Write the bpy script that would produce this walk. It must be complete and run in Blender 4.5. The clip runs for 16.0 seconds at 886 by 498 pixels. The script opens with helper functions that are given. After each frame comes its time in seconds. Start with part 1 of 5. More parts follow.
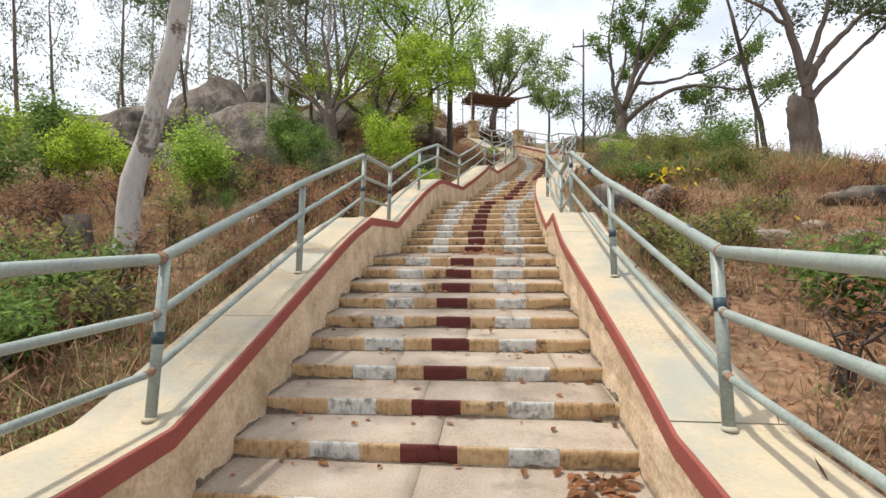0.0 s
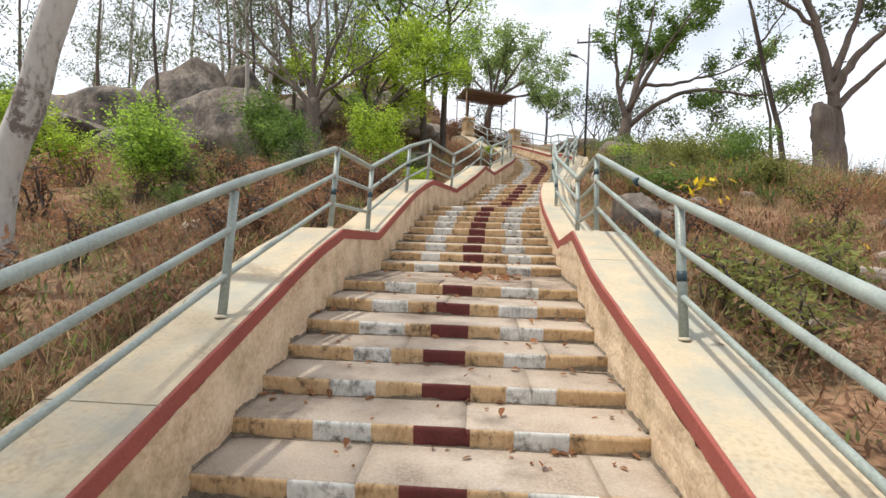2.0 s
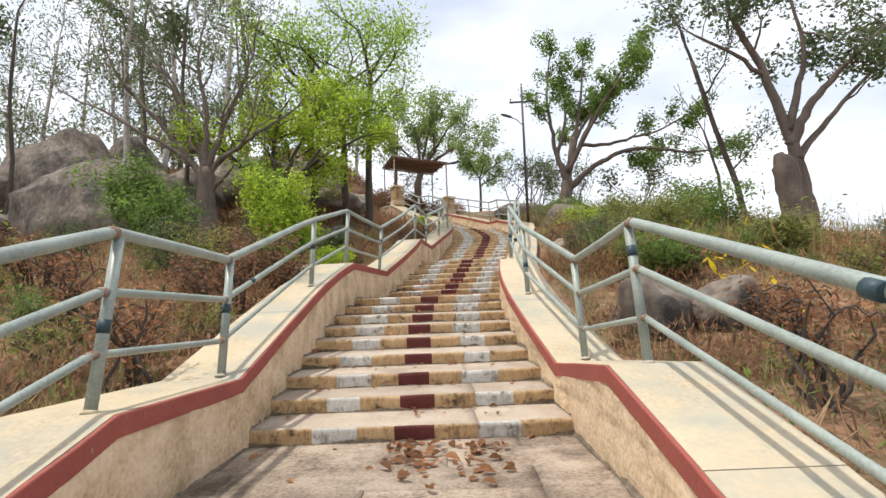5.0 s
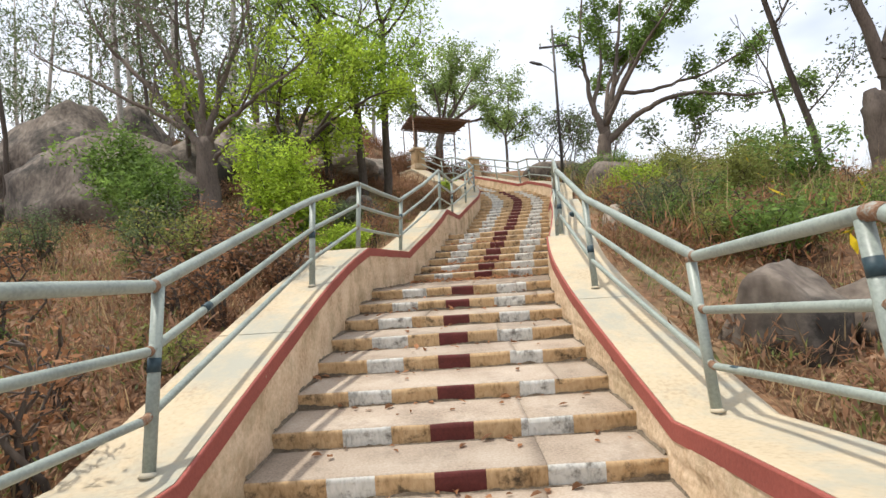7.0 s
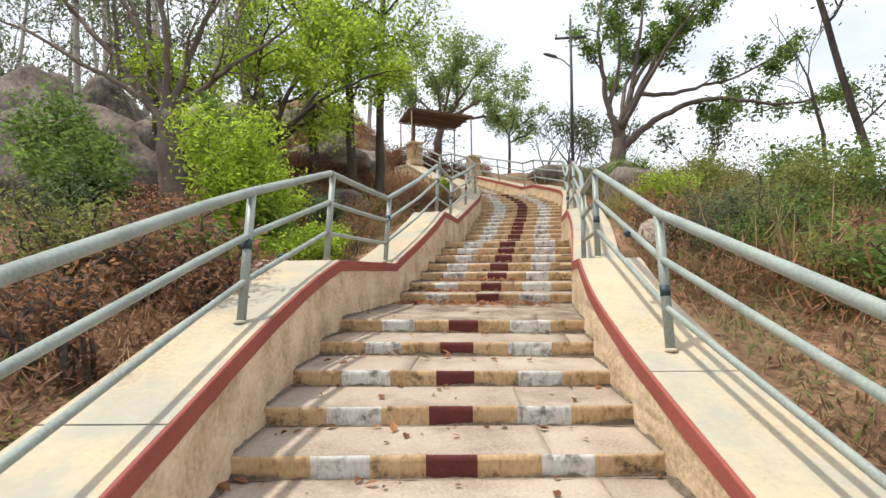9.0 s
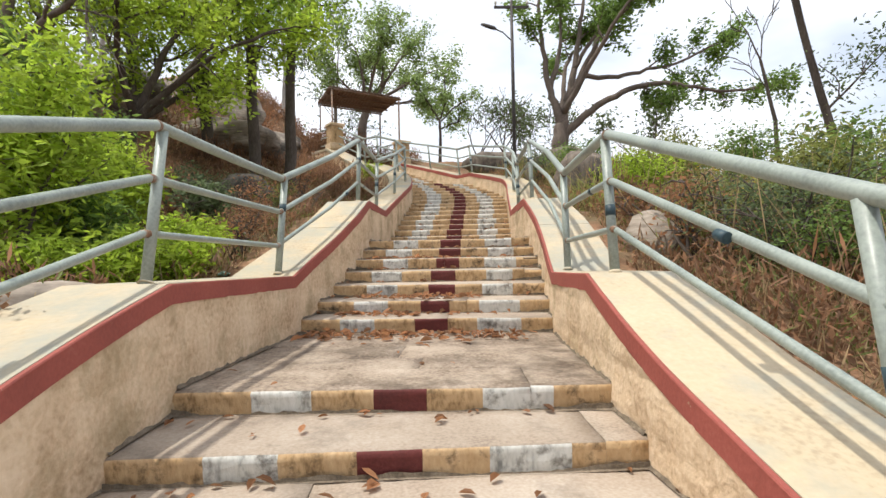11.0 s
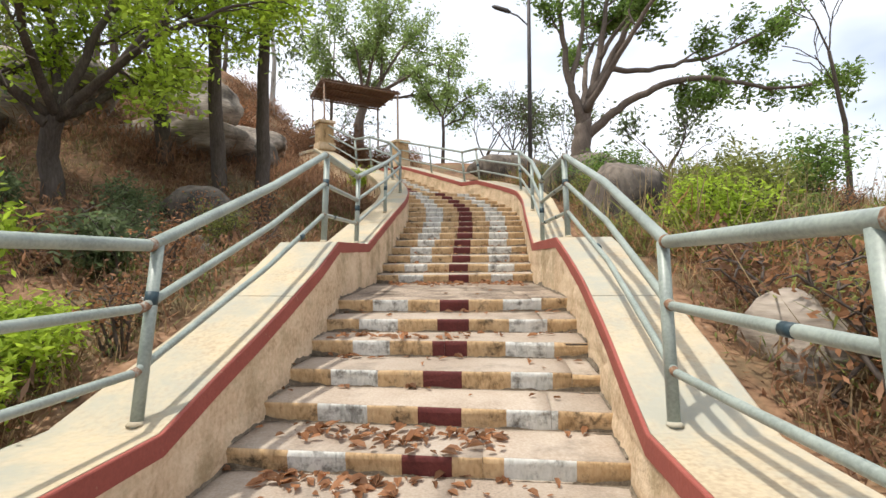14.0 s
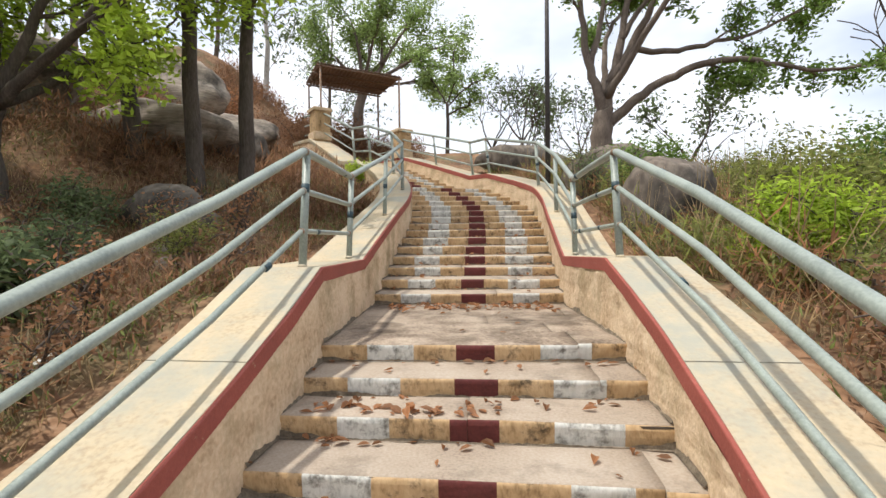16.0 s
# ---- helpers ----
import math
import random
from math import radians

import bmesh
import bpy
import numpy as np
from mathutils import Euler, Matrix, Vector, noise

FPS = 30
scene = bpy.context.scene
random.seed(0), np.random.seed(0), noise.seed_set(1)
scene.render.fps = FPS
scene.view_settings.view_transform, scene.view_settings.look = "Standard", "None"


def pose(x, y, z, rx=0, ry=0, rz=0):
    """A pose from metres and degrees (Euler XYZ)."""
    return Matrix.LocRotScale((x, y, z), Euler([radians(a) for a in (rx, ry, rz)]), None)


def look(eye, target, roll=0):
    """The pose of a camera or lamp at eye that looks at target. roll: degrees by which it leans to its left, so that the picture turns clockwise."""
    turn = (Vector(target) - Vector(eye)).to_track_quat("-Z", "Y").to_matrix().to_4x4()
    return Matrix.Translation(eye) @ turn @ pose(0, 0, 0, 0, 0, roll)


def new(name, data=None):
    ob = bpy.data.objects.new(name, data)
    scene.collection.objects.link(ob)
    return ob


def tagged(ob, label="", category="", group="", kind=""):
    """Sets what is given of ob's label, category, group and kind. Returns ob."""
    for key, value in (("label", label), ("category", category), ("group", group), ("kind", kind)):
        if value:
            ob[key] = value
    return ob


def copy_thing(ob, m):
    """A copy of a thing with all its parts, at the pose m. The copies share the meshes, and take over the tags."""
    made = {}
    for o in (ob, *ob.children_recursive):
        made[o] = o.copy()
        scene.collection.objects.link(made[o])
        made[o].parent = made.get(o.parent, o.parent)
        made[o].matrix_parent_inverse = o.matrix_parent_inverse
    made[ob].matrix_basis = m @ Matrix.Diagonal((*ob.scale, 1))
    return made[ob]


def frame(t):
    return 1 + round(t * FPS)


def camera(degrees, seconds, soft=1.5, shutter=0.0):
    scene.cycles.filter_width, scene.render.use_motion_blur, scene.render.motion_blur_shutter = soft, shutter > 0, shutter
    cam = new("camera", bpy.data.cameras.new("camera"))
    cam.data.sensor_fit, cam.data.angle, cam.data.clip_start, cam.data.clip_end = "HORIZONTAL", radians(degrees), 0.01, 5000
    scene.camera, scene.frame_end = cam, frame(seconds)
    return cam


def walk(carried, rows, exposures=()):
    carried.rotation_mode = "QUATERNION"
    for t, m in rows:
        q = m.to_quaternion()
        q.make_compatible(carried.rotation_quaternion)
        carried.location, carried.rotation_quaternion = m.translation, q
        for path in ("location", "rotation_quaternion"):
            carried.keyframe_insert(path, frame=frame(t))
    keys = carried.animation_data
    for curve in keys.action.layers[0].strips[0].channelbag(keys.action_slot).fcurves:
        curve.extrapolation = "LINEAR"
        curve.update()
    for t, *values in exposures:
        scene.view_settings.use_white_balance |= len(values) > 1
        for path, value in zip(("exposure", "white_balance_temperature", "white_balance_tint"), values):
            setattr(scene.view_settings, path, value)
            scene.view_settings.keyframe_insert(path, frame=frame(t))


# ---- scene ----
cam = camera(81.5, 16.0)
PATH = [
    (0, (1.304, -0.59, 1.616), (0.859, 1.359, 1.562), -0.4),
    (0.5, (1.348, -0.329, 1.71), (0.908, 1.621, 1.651), -0.9),
    (1, (1.234, 0.095, 1.695), (0.833, 2.054, 1.669), -0.6),
    (1.5, (1.095, 0.451, 1.803), (0.765, 2.424, 1.781), 0.1),
    (2, (0.907, 0.974, 1.863), (0.509, 2.933, 1.801), 1.7),
    (2.5, (0.643, 1.309, 1.846), (0.208, 3.261, 1.802), -0.0),
    (3, (0.527, 1.764, 1.898), (0.137, 3.725, 1.932), -2.9),
    (3.5, (0.451, 2.32, 1.921), (0.19, 4.3, 2.032), -2.4),
    (4, (0.388, 2.992, 2.024), (0.225, 4.98, 2.169), -1.9),
    (4.5, (0.46, 3.521, 2.203), (0.321, 5.504, 2.426), -1.8),
    (7, (0.191, 5.575, 2.778), (-0.055, 7.559, 2.836), -3.9),
    (7.5, (0.131, 5.941, 2.878), (-0.151, 7.919, 2.945), -3.2),
    (8, (0.025, 6.431, 2.993), (-0.241, 8.411, 3.069), -1.8),
    (10.5, (-0.195, 8.901, 3.069), (-0.243, 10.9, 3.084), -0.6),
    (11, (-0.274, 9.535, 3.198), (-0.205, 11.534, 3.219), -1.2),
    (11.5, (-0.254, 9.856, 3.361), (-0.188, 11.855, 3.381), -2.0),
    (12, (-0.363, 10.247, 3.418), (-0.369, 12.247, 3.449), -1.2),
    (12.5, (-0.384, 10.539, 3.54), (-0.36, 12.538, 3.575), -3.8),
    (13, (-0.267, 10.952, 3.641), (-0.226, 12.951, 3.634), -4.0),
    (13.5, (-0.259, 11.34, 3.775), (-0.196, 13.339, 3.761), -0.8),
    (14, (-0.169, 11.733, 3.919), (-0.11, 13.732, 3.916), -0.6),
    (14.5, (-0.184, 12.074, 3.999), (-0.167, 14.074, 4.007), -1.4),
    (15, (-0.223, 12.375, 4.097), (-0.187, 14.374, 4.129), -2.2),
    (15.5, (-0.176, 12.693, 4.197), (-0.108, 14.691, 4.222), -2.5),
    (16, (-0.242, 13.027, 4.218), (-0.191, 15.026, 4.171), -0.7),
]
walk(cam, [(t, look(eye, target, roll)) for t, eye, target, roll in PATH],
     [(0, 0.26), (0.5, 0.15), (1.5, 0.20), (2.2, 0.32), (3, 0.42), (4, 0.30), (7, 0.32), (8, 0.36), (11, 0.38), (12, 0.42), (13.5, 0.46), (14.5, 0.38), (16, 0.35)])

# ---- world, sun ----
SUN_EL, SUN_AZ = 70.0, -98.0  # azimuth clockwise from +y
world = bpy.data.worlds.new("world")
scene.world = world
world.use_nodes = True
wn = world.node_tree.nodes
wl = world.node_tree.links
sky = wn.new("ShaderNodeTexSky")
sky.sky_type = "NISHITA"
sky.sun_disc = False
sky.sun_elevation, sky.sun_rotation = radians(SUN_EL), radians(SUN_AZ)
sky.air_density, sky.dust_density, sky.ozone_density = 1.0, 4.0, 1.0
# thin bright cloud over the blue
wtc, wmap, cloud, ramp, veil = wn.new("ShaderNodeTexCoord"), wn.new("ShaderNodeMapping"), wn.new("ShaderNodeTexNoise"), wn.new("ShaderNodeMapRange"), wn.new("ShaderNodeMix")
wmap.inputs["Scale"].default_value = (1.2, 1.2, 2.6)
cloud.inputs["Scale"].default_value, cloud.inputs["Detail"].default_value = 1.6, 5
ramp.inputs[1].default_value, ramp.inputs[2].default_value, ramp.inputs[3].default_value, ramp.inputs[4].default_value = 0.37, 0.62, 0.34, 1.0
veil.data_type = "RGBA"
wl.new(wtc.outputs["Generated"], wmap.inputs[0])
wl.new(wmap.outputs[0], cloud.inputs[0])
wl.new(cloud.outputs[0], ramp.inputs[0])
wl.new(ramp.outputs[0], veil.inputs[0])
wl.new(sky.outputs[0], veil.inputs[6])
veil.inputs[7].default_value = (6.9, 7.15, 7.7, 1)
wl.new(veil.outputs[2], wn["Background"].inputs[0])
wn["Background"].inputs[1].default_value = 0.15
sun = new("sun", bpy.data.lights.new("sun", "SUN"))
sun.data.energy, sun.data.angle, sun.data.color = 2.9, radians(1.3), (1.0, 0.95, 0.87)
sd = Vector((math.sin(radians(SUN_AZ)) * math.cos(radians(SUN_EL)), math.cos(radians(SUN_AZ)) * math.cos(radians(SUN_EL)), math.sin(radians(SUN_EL))))
sun.matrix_world = look(sd * 60, (0, 0, 0))

# ---- materials ----


def mat(name, stops, scale=6.0, fine=60.0, rough=0.85, bump=0.3, metal=0.0, vary=0.0, trans=0.0, stretch=(1, 1, 1), stain=None, spec=0.3):
    """Two scales of noise mixed through colour stops [(pos, rgb)...], with bump; vary: brightness change from object to object or island to island."""
    m = bpy.data.materials.new(name)
    m.use_nodes = True
    n, l = m.node_tree.nodes, m.node_tree.links
    b = n["Principled BSDF"]
    tc = n.new("ShaderNodeTexCoord")
    mp = n.new("ShaderNodeMapping")
    mp.inputs["Scale"].default_value = stretch
    l.new(tc.outputs["Object"], mp.inputs[0])
    a = n.new("ShaderNodeTexNoise")
    a.inputs["Scale"].default_value, a.inputs["Detail"].default_value = scale, 5
    f = n.new("ShaderNodeTexNoise")
    f.inputs["Scale"].default_value, f.inputs["Detail"].default_value = fine, 4
    l.new(mp.outputs[0], a.inputs[0])
    l.new(mp.outputs[0], f.inputs[0])
    mix = n.new("ShaderNodeMath")
    mix.operation = "MULTIPLY_ADD"
    l.new(f.outputs[0], mix.inputs[0])
    mix.inputs[1].default_value = 0.45
    half = n.new("ShaderNodeMath")
    half.operation = "MULTIPLY"
    l.new(a.outputs[0], half.inputs[0])
    half.inputs[1].default_value = 0.55
    l.new(half.outputs[0], mix.inputs[2])
    r = n.new("ShaderNodeValToRGB")
    els = r.color_ramp.elements
    while len(els) < len(stops):
        els.new(0.5)
    for e, (p, c) in zip(els, stops):
        e.position, e.color = p, (*c, 1)
    l.new(mix.outputs[0], r.inputs[0])
    col = r.outputs[0]
    if stain:
        colour, size, lo, hi = stain
        s = n.new("ShaderNodeTexNoise")
        s.inputs["Scale"].default_value, s.inputs["Detail"].default_value, s.inputs["Roughness"].default_value = size, 8, 0.7
        l.new(tc.outputs["Object"], s.inputs[0])
        sr = n.new("ShaderNodeMapRange")
        sr.inputs[1].default_value, sr.inputs[2].default_value = lo, hi
        l.new(s.outputs[0], sr.inputs[0])
        mx = n.new("ShaderNodeMix")
        mx.data_type = "RGBA"
        l.new(sr.outputs[0], mx.inputs[0])
        l.new(col, mx.inputs[6])
        mx.inputs[7].default_value = (*colour, 1)
        col = mx.outputs[2]
    if vary:
        geo, info = n.new("ShaderNodeNewGeometry"), n.new("ShaderNodeObjectInfo")
        add = n.new("ShaderNodeMath")
        add.operation = "ADD"
        l.new(geo.outputs["Random Per Island"], add.inputs[0])
        l.new(info.outputs["Random"], add.inputs[1])
        frac = n.new("ShaderNodeMath")
        frac.operation = "FRACT"
        l.new(add.outputs[0], frac.inputs[0])
        mr = n.new("ShaderNodeMapRange")
        mr.inputs[3].default_value, mr.inputs[4].default_value = 1 - vary, 1 + vary
        l.new(frac.outputs[0], mr.inputs[0])
        hs = n.new("ShaderNodeHueSaturation")
        l.new(mr.outputs[0], hs.inputs["Value"])
        l.new(col, hs.inputs["Color"])
        col = hs.outputs[0]
    l.new(col, b.inputs["Base Color"])
    b.inputs["Roughness"].default_value, b.inputs["Metallic"].default_value = rough, metal
    b.inputs["Specular IOR Level"].default_value = spec
    if bump:
        bp = n.new("ShaderNodeBump")
        bp.inputs["Strength"].default_value, bp.inputs["Distance"].default_value = bump, 0.02
        l.new(mix.outputs[0], bp.inputs["Height"])
        l.new(bp.outputs[0], b.inputs["Normal"])
    if trans:
        t = n.new("ShaderNodeBsdfTranslucent")
        l.new(col, t.inputs[0])
        ms = n.new("ShaderNodeMixShader")
        ms.inputs[0].default_value = trans
        l.new(b.outputs[0], ms.inputs[1])
        l.new(t.outputs[0], ms.inputs[2])
        l.new(ms.outputs[0], n["Material Output"].inputs[0])
    return m


M_TREAD = mat("worn_stone_tread", [(0.30, (0.22, 0.17, 0.13)), (0.45, (0.34, 0.275, 0.21)), (0.58, (0.40, 0.335, 0.265)), (0.75, (0.47, 0.41, 0.34))], 2.2, 60, 0.9, 0.35, vary=0.1, stain=((0.17, 0.14, 0.11), 2.0, 0.53, 0.75))
M_PAVE = mat("dirty_landing_stone", [(0.33, (0.10, 0.075, 0.055)), (0.45, (0.25, 0.195, 0.145)), (0.55, (0.34, 0.275, 0.21)), (0.72, (0.44, 0.37, 0.29))], 3, 45, 0.92, 0.8, vary=0.12, stain=((0.10, 0.075, 0.055), 2.2, 0.48, 0.68))
M_MORTAR = mat("dark_dirt_joint", [(0.3, (0.05, 0.04, 0.03)), (0.7, (0.16, 0.13, 0.10))], 8, 60, 0.95, 0.4)
M_DIRT = mat("settled_dirt", [(0.3, (0.07, 0.055, 0.04)), (0.5, (0.15, 0.12, 0.085)), (0.7, (0.27, 0.22, 0.16))], 14, 80, 0.95, 0.5)
M_TAN = mat("ochre_painted_stone", [(0.3, (0.18, 0.11, 0.05)), (0.46, (0.46, 0.31, 0.16)), (0.7, (0.60, 0.43, 0.25))], 7, 45, 0.85, 0.7, stretch=(1, 1, 0.45), stain=((0.07, 0.05, 0.03), 7, 0.54, 0.68))
M_WHITE = mat("worn_white_paint", [(0.3, (0.22, 0.22, 0.20)), (0.46, (0.55, 0.55, 0.50)), (0.7, (0.70, 0.69, 0.64))], 8, 45, 0.8, 0.6, stretch=(1, 1, 0.35), stain=((0.15, 0.14, 0.12), 9, 0.50, 0.66))
M_BROWN = mat("maroon_riser_paint", [(0.3, (0.075, 0.02, 0.017)), (0.6, (0.13, 0.030, 0.026)), (0.8, (0.16, 0.06, 0.05))], 7, 50, 0.7, 0.4)
M_BAND = mat("red_oxide_band_paint", [(0.3, (0.24, 0.065, 0.05)), (0.6, (0.32, 0.085, 0.065)), (0.8, (0.36, 0.13, 0.10))], 3, 50, 0.7, 0.25, stain=((0.42, 0.33, 0.22), 14, 0.66, 0.72))
M_PLASTER = mat("cream_rough_plaster", [(0.28, (0.34, 0.23, 0.13)), (0.44, (0.58, 0.43, 0.28)), (0.56, (0.68, 0.53, 0.36)), (0.72, (0.76, 0.61, 0.44))], 3.2, 30, 0.9, 0.9, stain=((0.33, 0.25, 0.14), 1.9, 0.50, 0.70))
M_CAP = mat("cream_cap_paint", [(0.3, (0.33, 0.25, 0.165)), (0.48, (0.48, 0.395, 0.265)), (0.75, (0.56, 0.475, 0.335))], 1.6, 35, 0.75, 0.2, stain=((0.36, 0.35, 0.285), 1.2, 0.45, 0.62))
M_PIPE = mat("green_grey_pipe_paint", [(0.3, (0.17, 0.20, 0.18)), (0.55, (0.29, 0.33, 0.29)), (0.8, (0.36, 0.40, 0.35))], 4, 60, 0.42, 0.08, spec=0.5)
M_RUST = mat("rusty_weld", [(0.35, (0.14, 0.075, 0.045)), (0.5, (0.26, 0.15, 0.09)), (0.6, (0.30, 0.30, 0.26))], 22, 90, 0.8, 0.3)
M_TAPE = mat("blue_black_paint_band", [(0.3, (0.02, 0.035, 0.045)), (0.7, (0.05, 0.09, 0.105))], 20, 60, 0.5, 0.05)
M_GROUND = mat("dry_red_soil", [(0.30, (0.04, 0.025, 0.016)), (0.44, (0.14, 0.078, 0.044)), (0.56, (0.26, 0.15, 0.085)), (0.72, (0.38, 0.27, 0.18))], 1.1, 14, 0.95, 1.0, stain=((0.13, 0.115, 0.06), 0.5, 0.5, 0.66))
M_ROCK = mat("grey_granite", [(0.32, (0.06, 0.048, 0.038)), (0.44, (0.13, 0.105, 0.085)), (0.56, (0.21, 0.175, 0.14)), (0.7, (0.31, 0.265, 0.22))], 1.1, 9, 0.9, 1.0, stretch=(1, 1, 0.6), stain=((0.045, 0.04, 0.034), 0.8, 0.46, 0.62))
M_SLAB = mat("pale_layered_granite", [(0.32, (0.13, 0.105, 0.085)), (0.45, (0.27, 0.225, 0.18)), (0.56, (0.38, 0.325, 0.265)), (0.7, (0.46, 0.40, 0.34))], 1.2, 9, 0.9, 1.0, stretch=(0.6, 0.6, 3.0), stain=((0.08, 0.07, 0.058), 0.7, 0.52, 0.68))
M_BARK = mat("dark_bark", [(0.3, (0.045, 0.035, 0.028)), (0.55, (0.10, 0.08, 0.065)), (0.8, (0.17, 0.14, 0.12))], 5, 40, 0.95, 0.8, stretch=(1, 1, 0.25))
M_TWIG = mat("grey_brown_twig_bark", [(0.3, (0.09, 0.07, 0.055)), (0.55, (0.17, 0.135, 0.11)), (0.8, (0.24, 0.20, 0.17))], 5, 40, 0.95, 0.6, stretch=(1, 1, 0.25))
M_PALE = mat("pale_eucalyptus_bark", [(0.34, (0.16, 0.14, 0.12)), (0.45, (0.42, 0.39, 0.35)), (0.7, (0.54, 0.51, 0.46))], 2.5, 25, 0.8, 0.3, stretch=(1, 1, 0.4), stain=((0.15, 0.12, 0.10), 1.6, 0.56, 0.60))
LEAF = {k: mat(k, [(0.3, tuple(c * 0.7 for c in col)), (0.6, col)], 3, 30, 0.6, 0, vary=0.45, trans=0.55) for k, col in {
    "leaf_green": (0.34, 0.50, 0.075), "dome_leaf": (0.27, 0.37, 0.12), "green_weed_leaf": (0.17, 0.21, 0.06), "dull_green_leaf": (0.14, 0.185, 0.085), "fresh_green_leaf": (0.40, 0.53, 0.06), "mid_green_leaf": (0.18, 0.28, 0.065),
    "yellow_green_leaf": (0.25, 0.27, 0.075), "dry_leaf": (0.36, 0.18, 0.09), "straw": (0.42, 0.31, 0.17), "yellow_flower": (0.75, 0.55, 0.03), "red_dry_leaf": (0.27, 0.15, 0.085)}.items()}
M_TEAL = mat("teal_plastic", [(0.3, (0.08, 0.30, 0.28)), (0.7, (0.35, 0.55, 0.5))], 20, 80, 0.4, 0.1)
M_METAL = mat("corrugated_roof_brown", [(0.3, (0.20, 0.13, 0.09)), (0.7, (0.38, 0.27, 0.20))], 3, 30, 0.6, 0.1)
M_POLE = mat("weathered_steel_pole", [(0.3, (0.04, 0.035, 0.035)), (0.7, (0.10, 0.09, 0.085))], 4, 40, 0.6, 0.1, metal=0.3)

# ---- mesh helpers ----


def mesh_of(name, bm, material):
    me = bpy.data.meshes.new(name)
    bm.to_mesh(me)
    bm.free()
    for m in material if isinstance(material, (list, tuple)) else [material]:
        me.materials.append(m)
    return me


def part(name, bm, material, parent=None, label=""):
    ob = new(name, mesh_of(name, bm, material))
    if parent:
        ob.parent = parent
    return tagged(ob, label)


def tube(bm, pts, radii, seg=8, mi=0, smooth=True, caps=True):
    """A round tube through points, with mitred joints."""
    pts = [Vector(p) for p in pts]
    if not hasattr(radii, "__len__"):
        radii = [radii] * len(pts)
    rings = []
    u = None
    for i, p in enumerate(pts):
        a = (p - pts[i - 1]).normalized() if i else None
        b = (pts[i + 1] - p).normalized() if i < len(pts) - 1 else None
        t = (a + b).normalized() if a and b else (a or b)
        if u is None:
            u = t.cross(Vector((0, 0, 1)) if abs(t.z) < 0.9 else Vector((1, 0, 0))).normalized()
        else:
            u = (u - t * u.dot(t)).normalized()
        v = t.cross(u)
        k = 1 / max(0.5, t.dot(a)) if a else 1
        rings.append([bm.verts.new(p + (u * math.cos(2 * math.pi * j / seg) + v * math.sin(2 * math.pi * j / seg)) * radii[i]) for j in range(seg)])
    for r0, r1 in zip(rings, rings[1:]):
        for j in range(seg):
            f = bm.faces.new((r0[j], r0[(j + 1) % seg], r1[(j + 1) % seg], r1[j]))
            f.smooth, f.material_index = smooth, mi
    if caps:
        for r in (rings[0][::-1], rings[-1]):
            bm.faces.new(r).material_index = mi


def box(bm, x0, y0, z0, x1, y1, z1, mi=0):
    v = [bm.verts.new(p) for p in ((x0, y0, z0), (x1, y0, z0), (x1, y1, z0), (x0, y1, z0), (x0, y0, z1), (x1, y0, z1), (x1, y1, z1), (x0, y1, z1))]
    for q in ((0, 3, 2, 1), (4, 5, 6, 7), (0, 1, 5, 4), (1, 2, 6, 5), (2, 3, 7, 6), (3, 0, 4, 7)):
        bm.faces.new([v[i] for i in q]).material_index = mi


def blank(name, label, category, group="", kind="", at=(0, 0, 0)):
    ob = new(name)
    ob.location = at
    ob.empty_display_size = 0.1
    return tagged(ob, label, category, group, kind)


def interp(table, q):
    if q <= table[0][0]:
        return table[0][1]
    for (a, fa), (b, fb) in zip(table, table[1:]):
        if q <= b:
            return fa + (fb - fa) * (q - a) / (b - a)
    return table[-1][1]


# ---- plan of the stair ----
CENTRE = [(0.95, -6.0), (0.88, -2.0), (0.65, 1.0), (0.475, 2.6), (0.265, 4.1), (0.03, 5.7), (-0.045, 6.5), (-0.145, 8.0), (-0.34, 9.85), (-0.46, 11.2), (-0.47, 12.4), (-0.30, 14.2), (-0.07, 15.7),
          (0.065, 16.85), (0.20, 19.0), (0.42, 21.0), (0.60, 22.6), (0.57, 23.8), (0.22, 25.1), (-0.36, 26.4), (-1.15, 28.0), (-2.20, 29.9), (-3.3, 31.6)]


def spline(ctrl, per=24):
    out = []
    for i in range(len(ctrl) - 1):
        p = [Vector(ctrl[max(0, min(len(ctrl) - 1, i + k))]) for k in (-1, 0, 1, 2)]
        for j in range(per):
            t = j / per
            out.append(0.5 * (2 * p[1] + (p[2] - p[0]) * t + (2 * p[0] - 5 * p[1] + 4 * p[2] - p[3]) * t * t + (3 * p[1] - p[0] - 3 * p[2] + p[3]) * t ** 3))
    out.append(Vector(ctrl[-1]))
    return out


LINE = spline(CENTRE)
ARC = [0.0]
for a_, b_ in zip(LINE, LINE[1:]):
    ARC.append(ARC[-1] + (b_ - a_).length)


def on_line(s, d=0.0):
    """Plan point at arc length s and offset d to the right, and the direction there."""
    s = max(0.0, min(ARC[-1] - 1e-4, s))
    i = int(np.searchsorted(ARC, s, side="right")) - 1
    i = max(0, min(len(LINE) - 2, i))
    j0, j1 = max(0, i - 3), min(len(LINE) - 1, i + 4)
    t = (LINE[j1] - LINE[j0]).normalized()
    p = LINE[i].lerp(LINE[i + 1], (s - ARC[i]) / max(1e-6, ARC[i + 1] - ARC[i]))
    return Vector((p.x + t.y * d, p.y - t.x * d)), t


def s_at(y):
    for i, p in enumerate(LINE):
        if p.y >= y:
            return ARC[i]
    return ARC[-1]


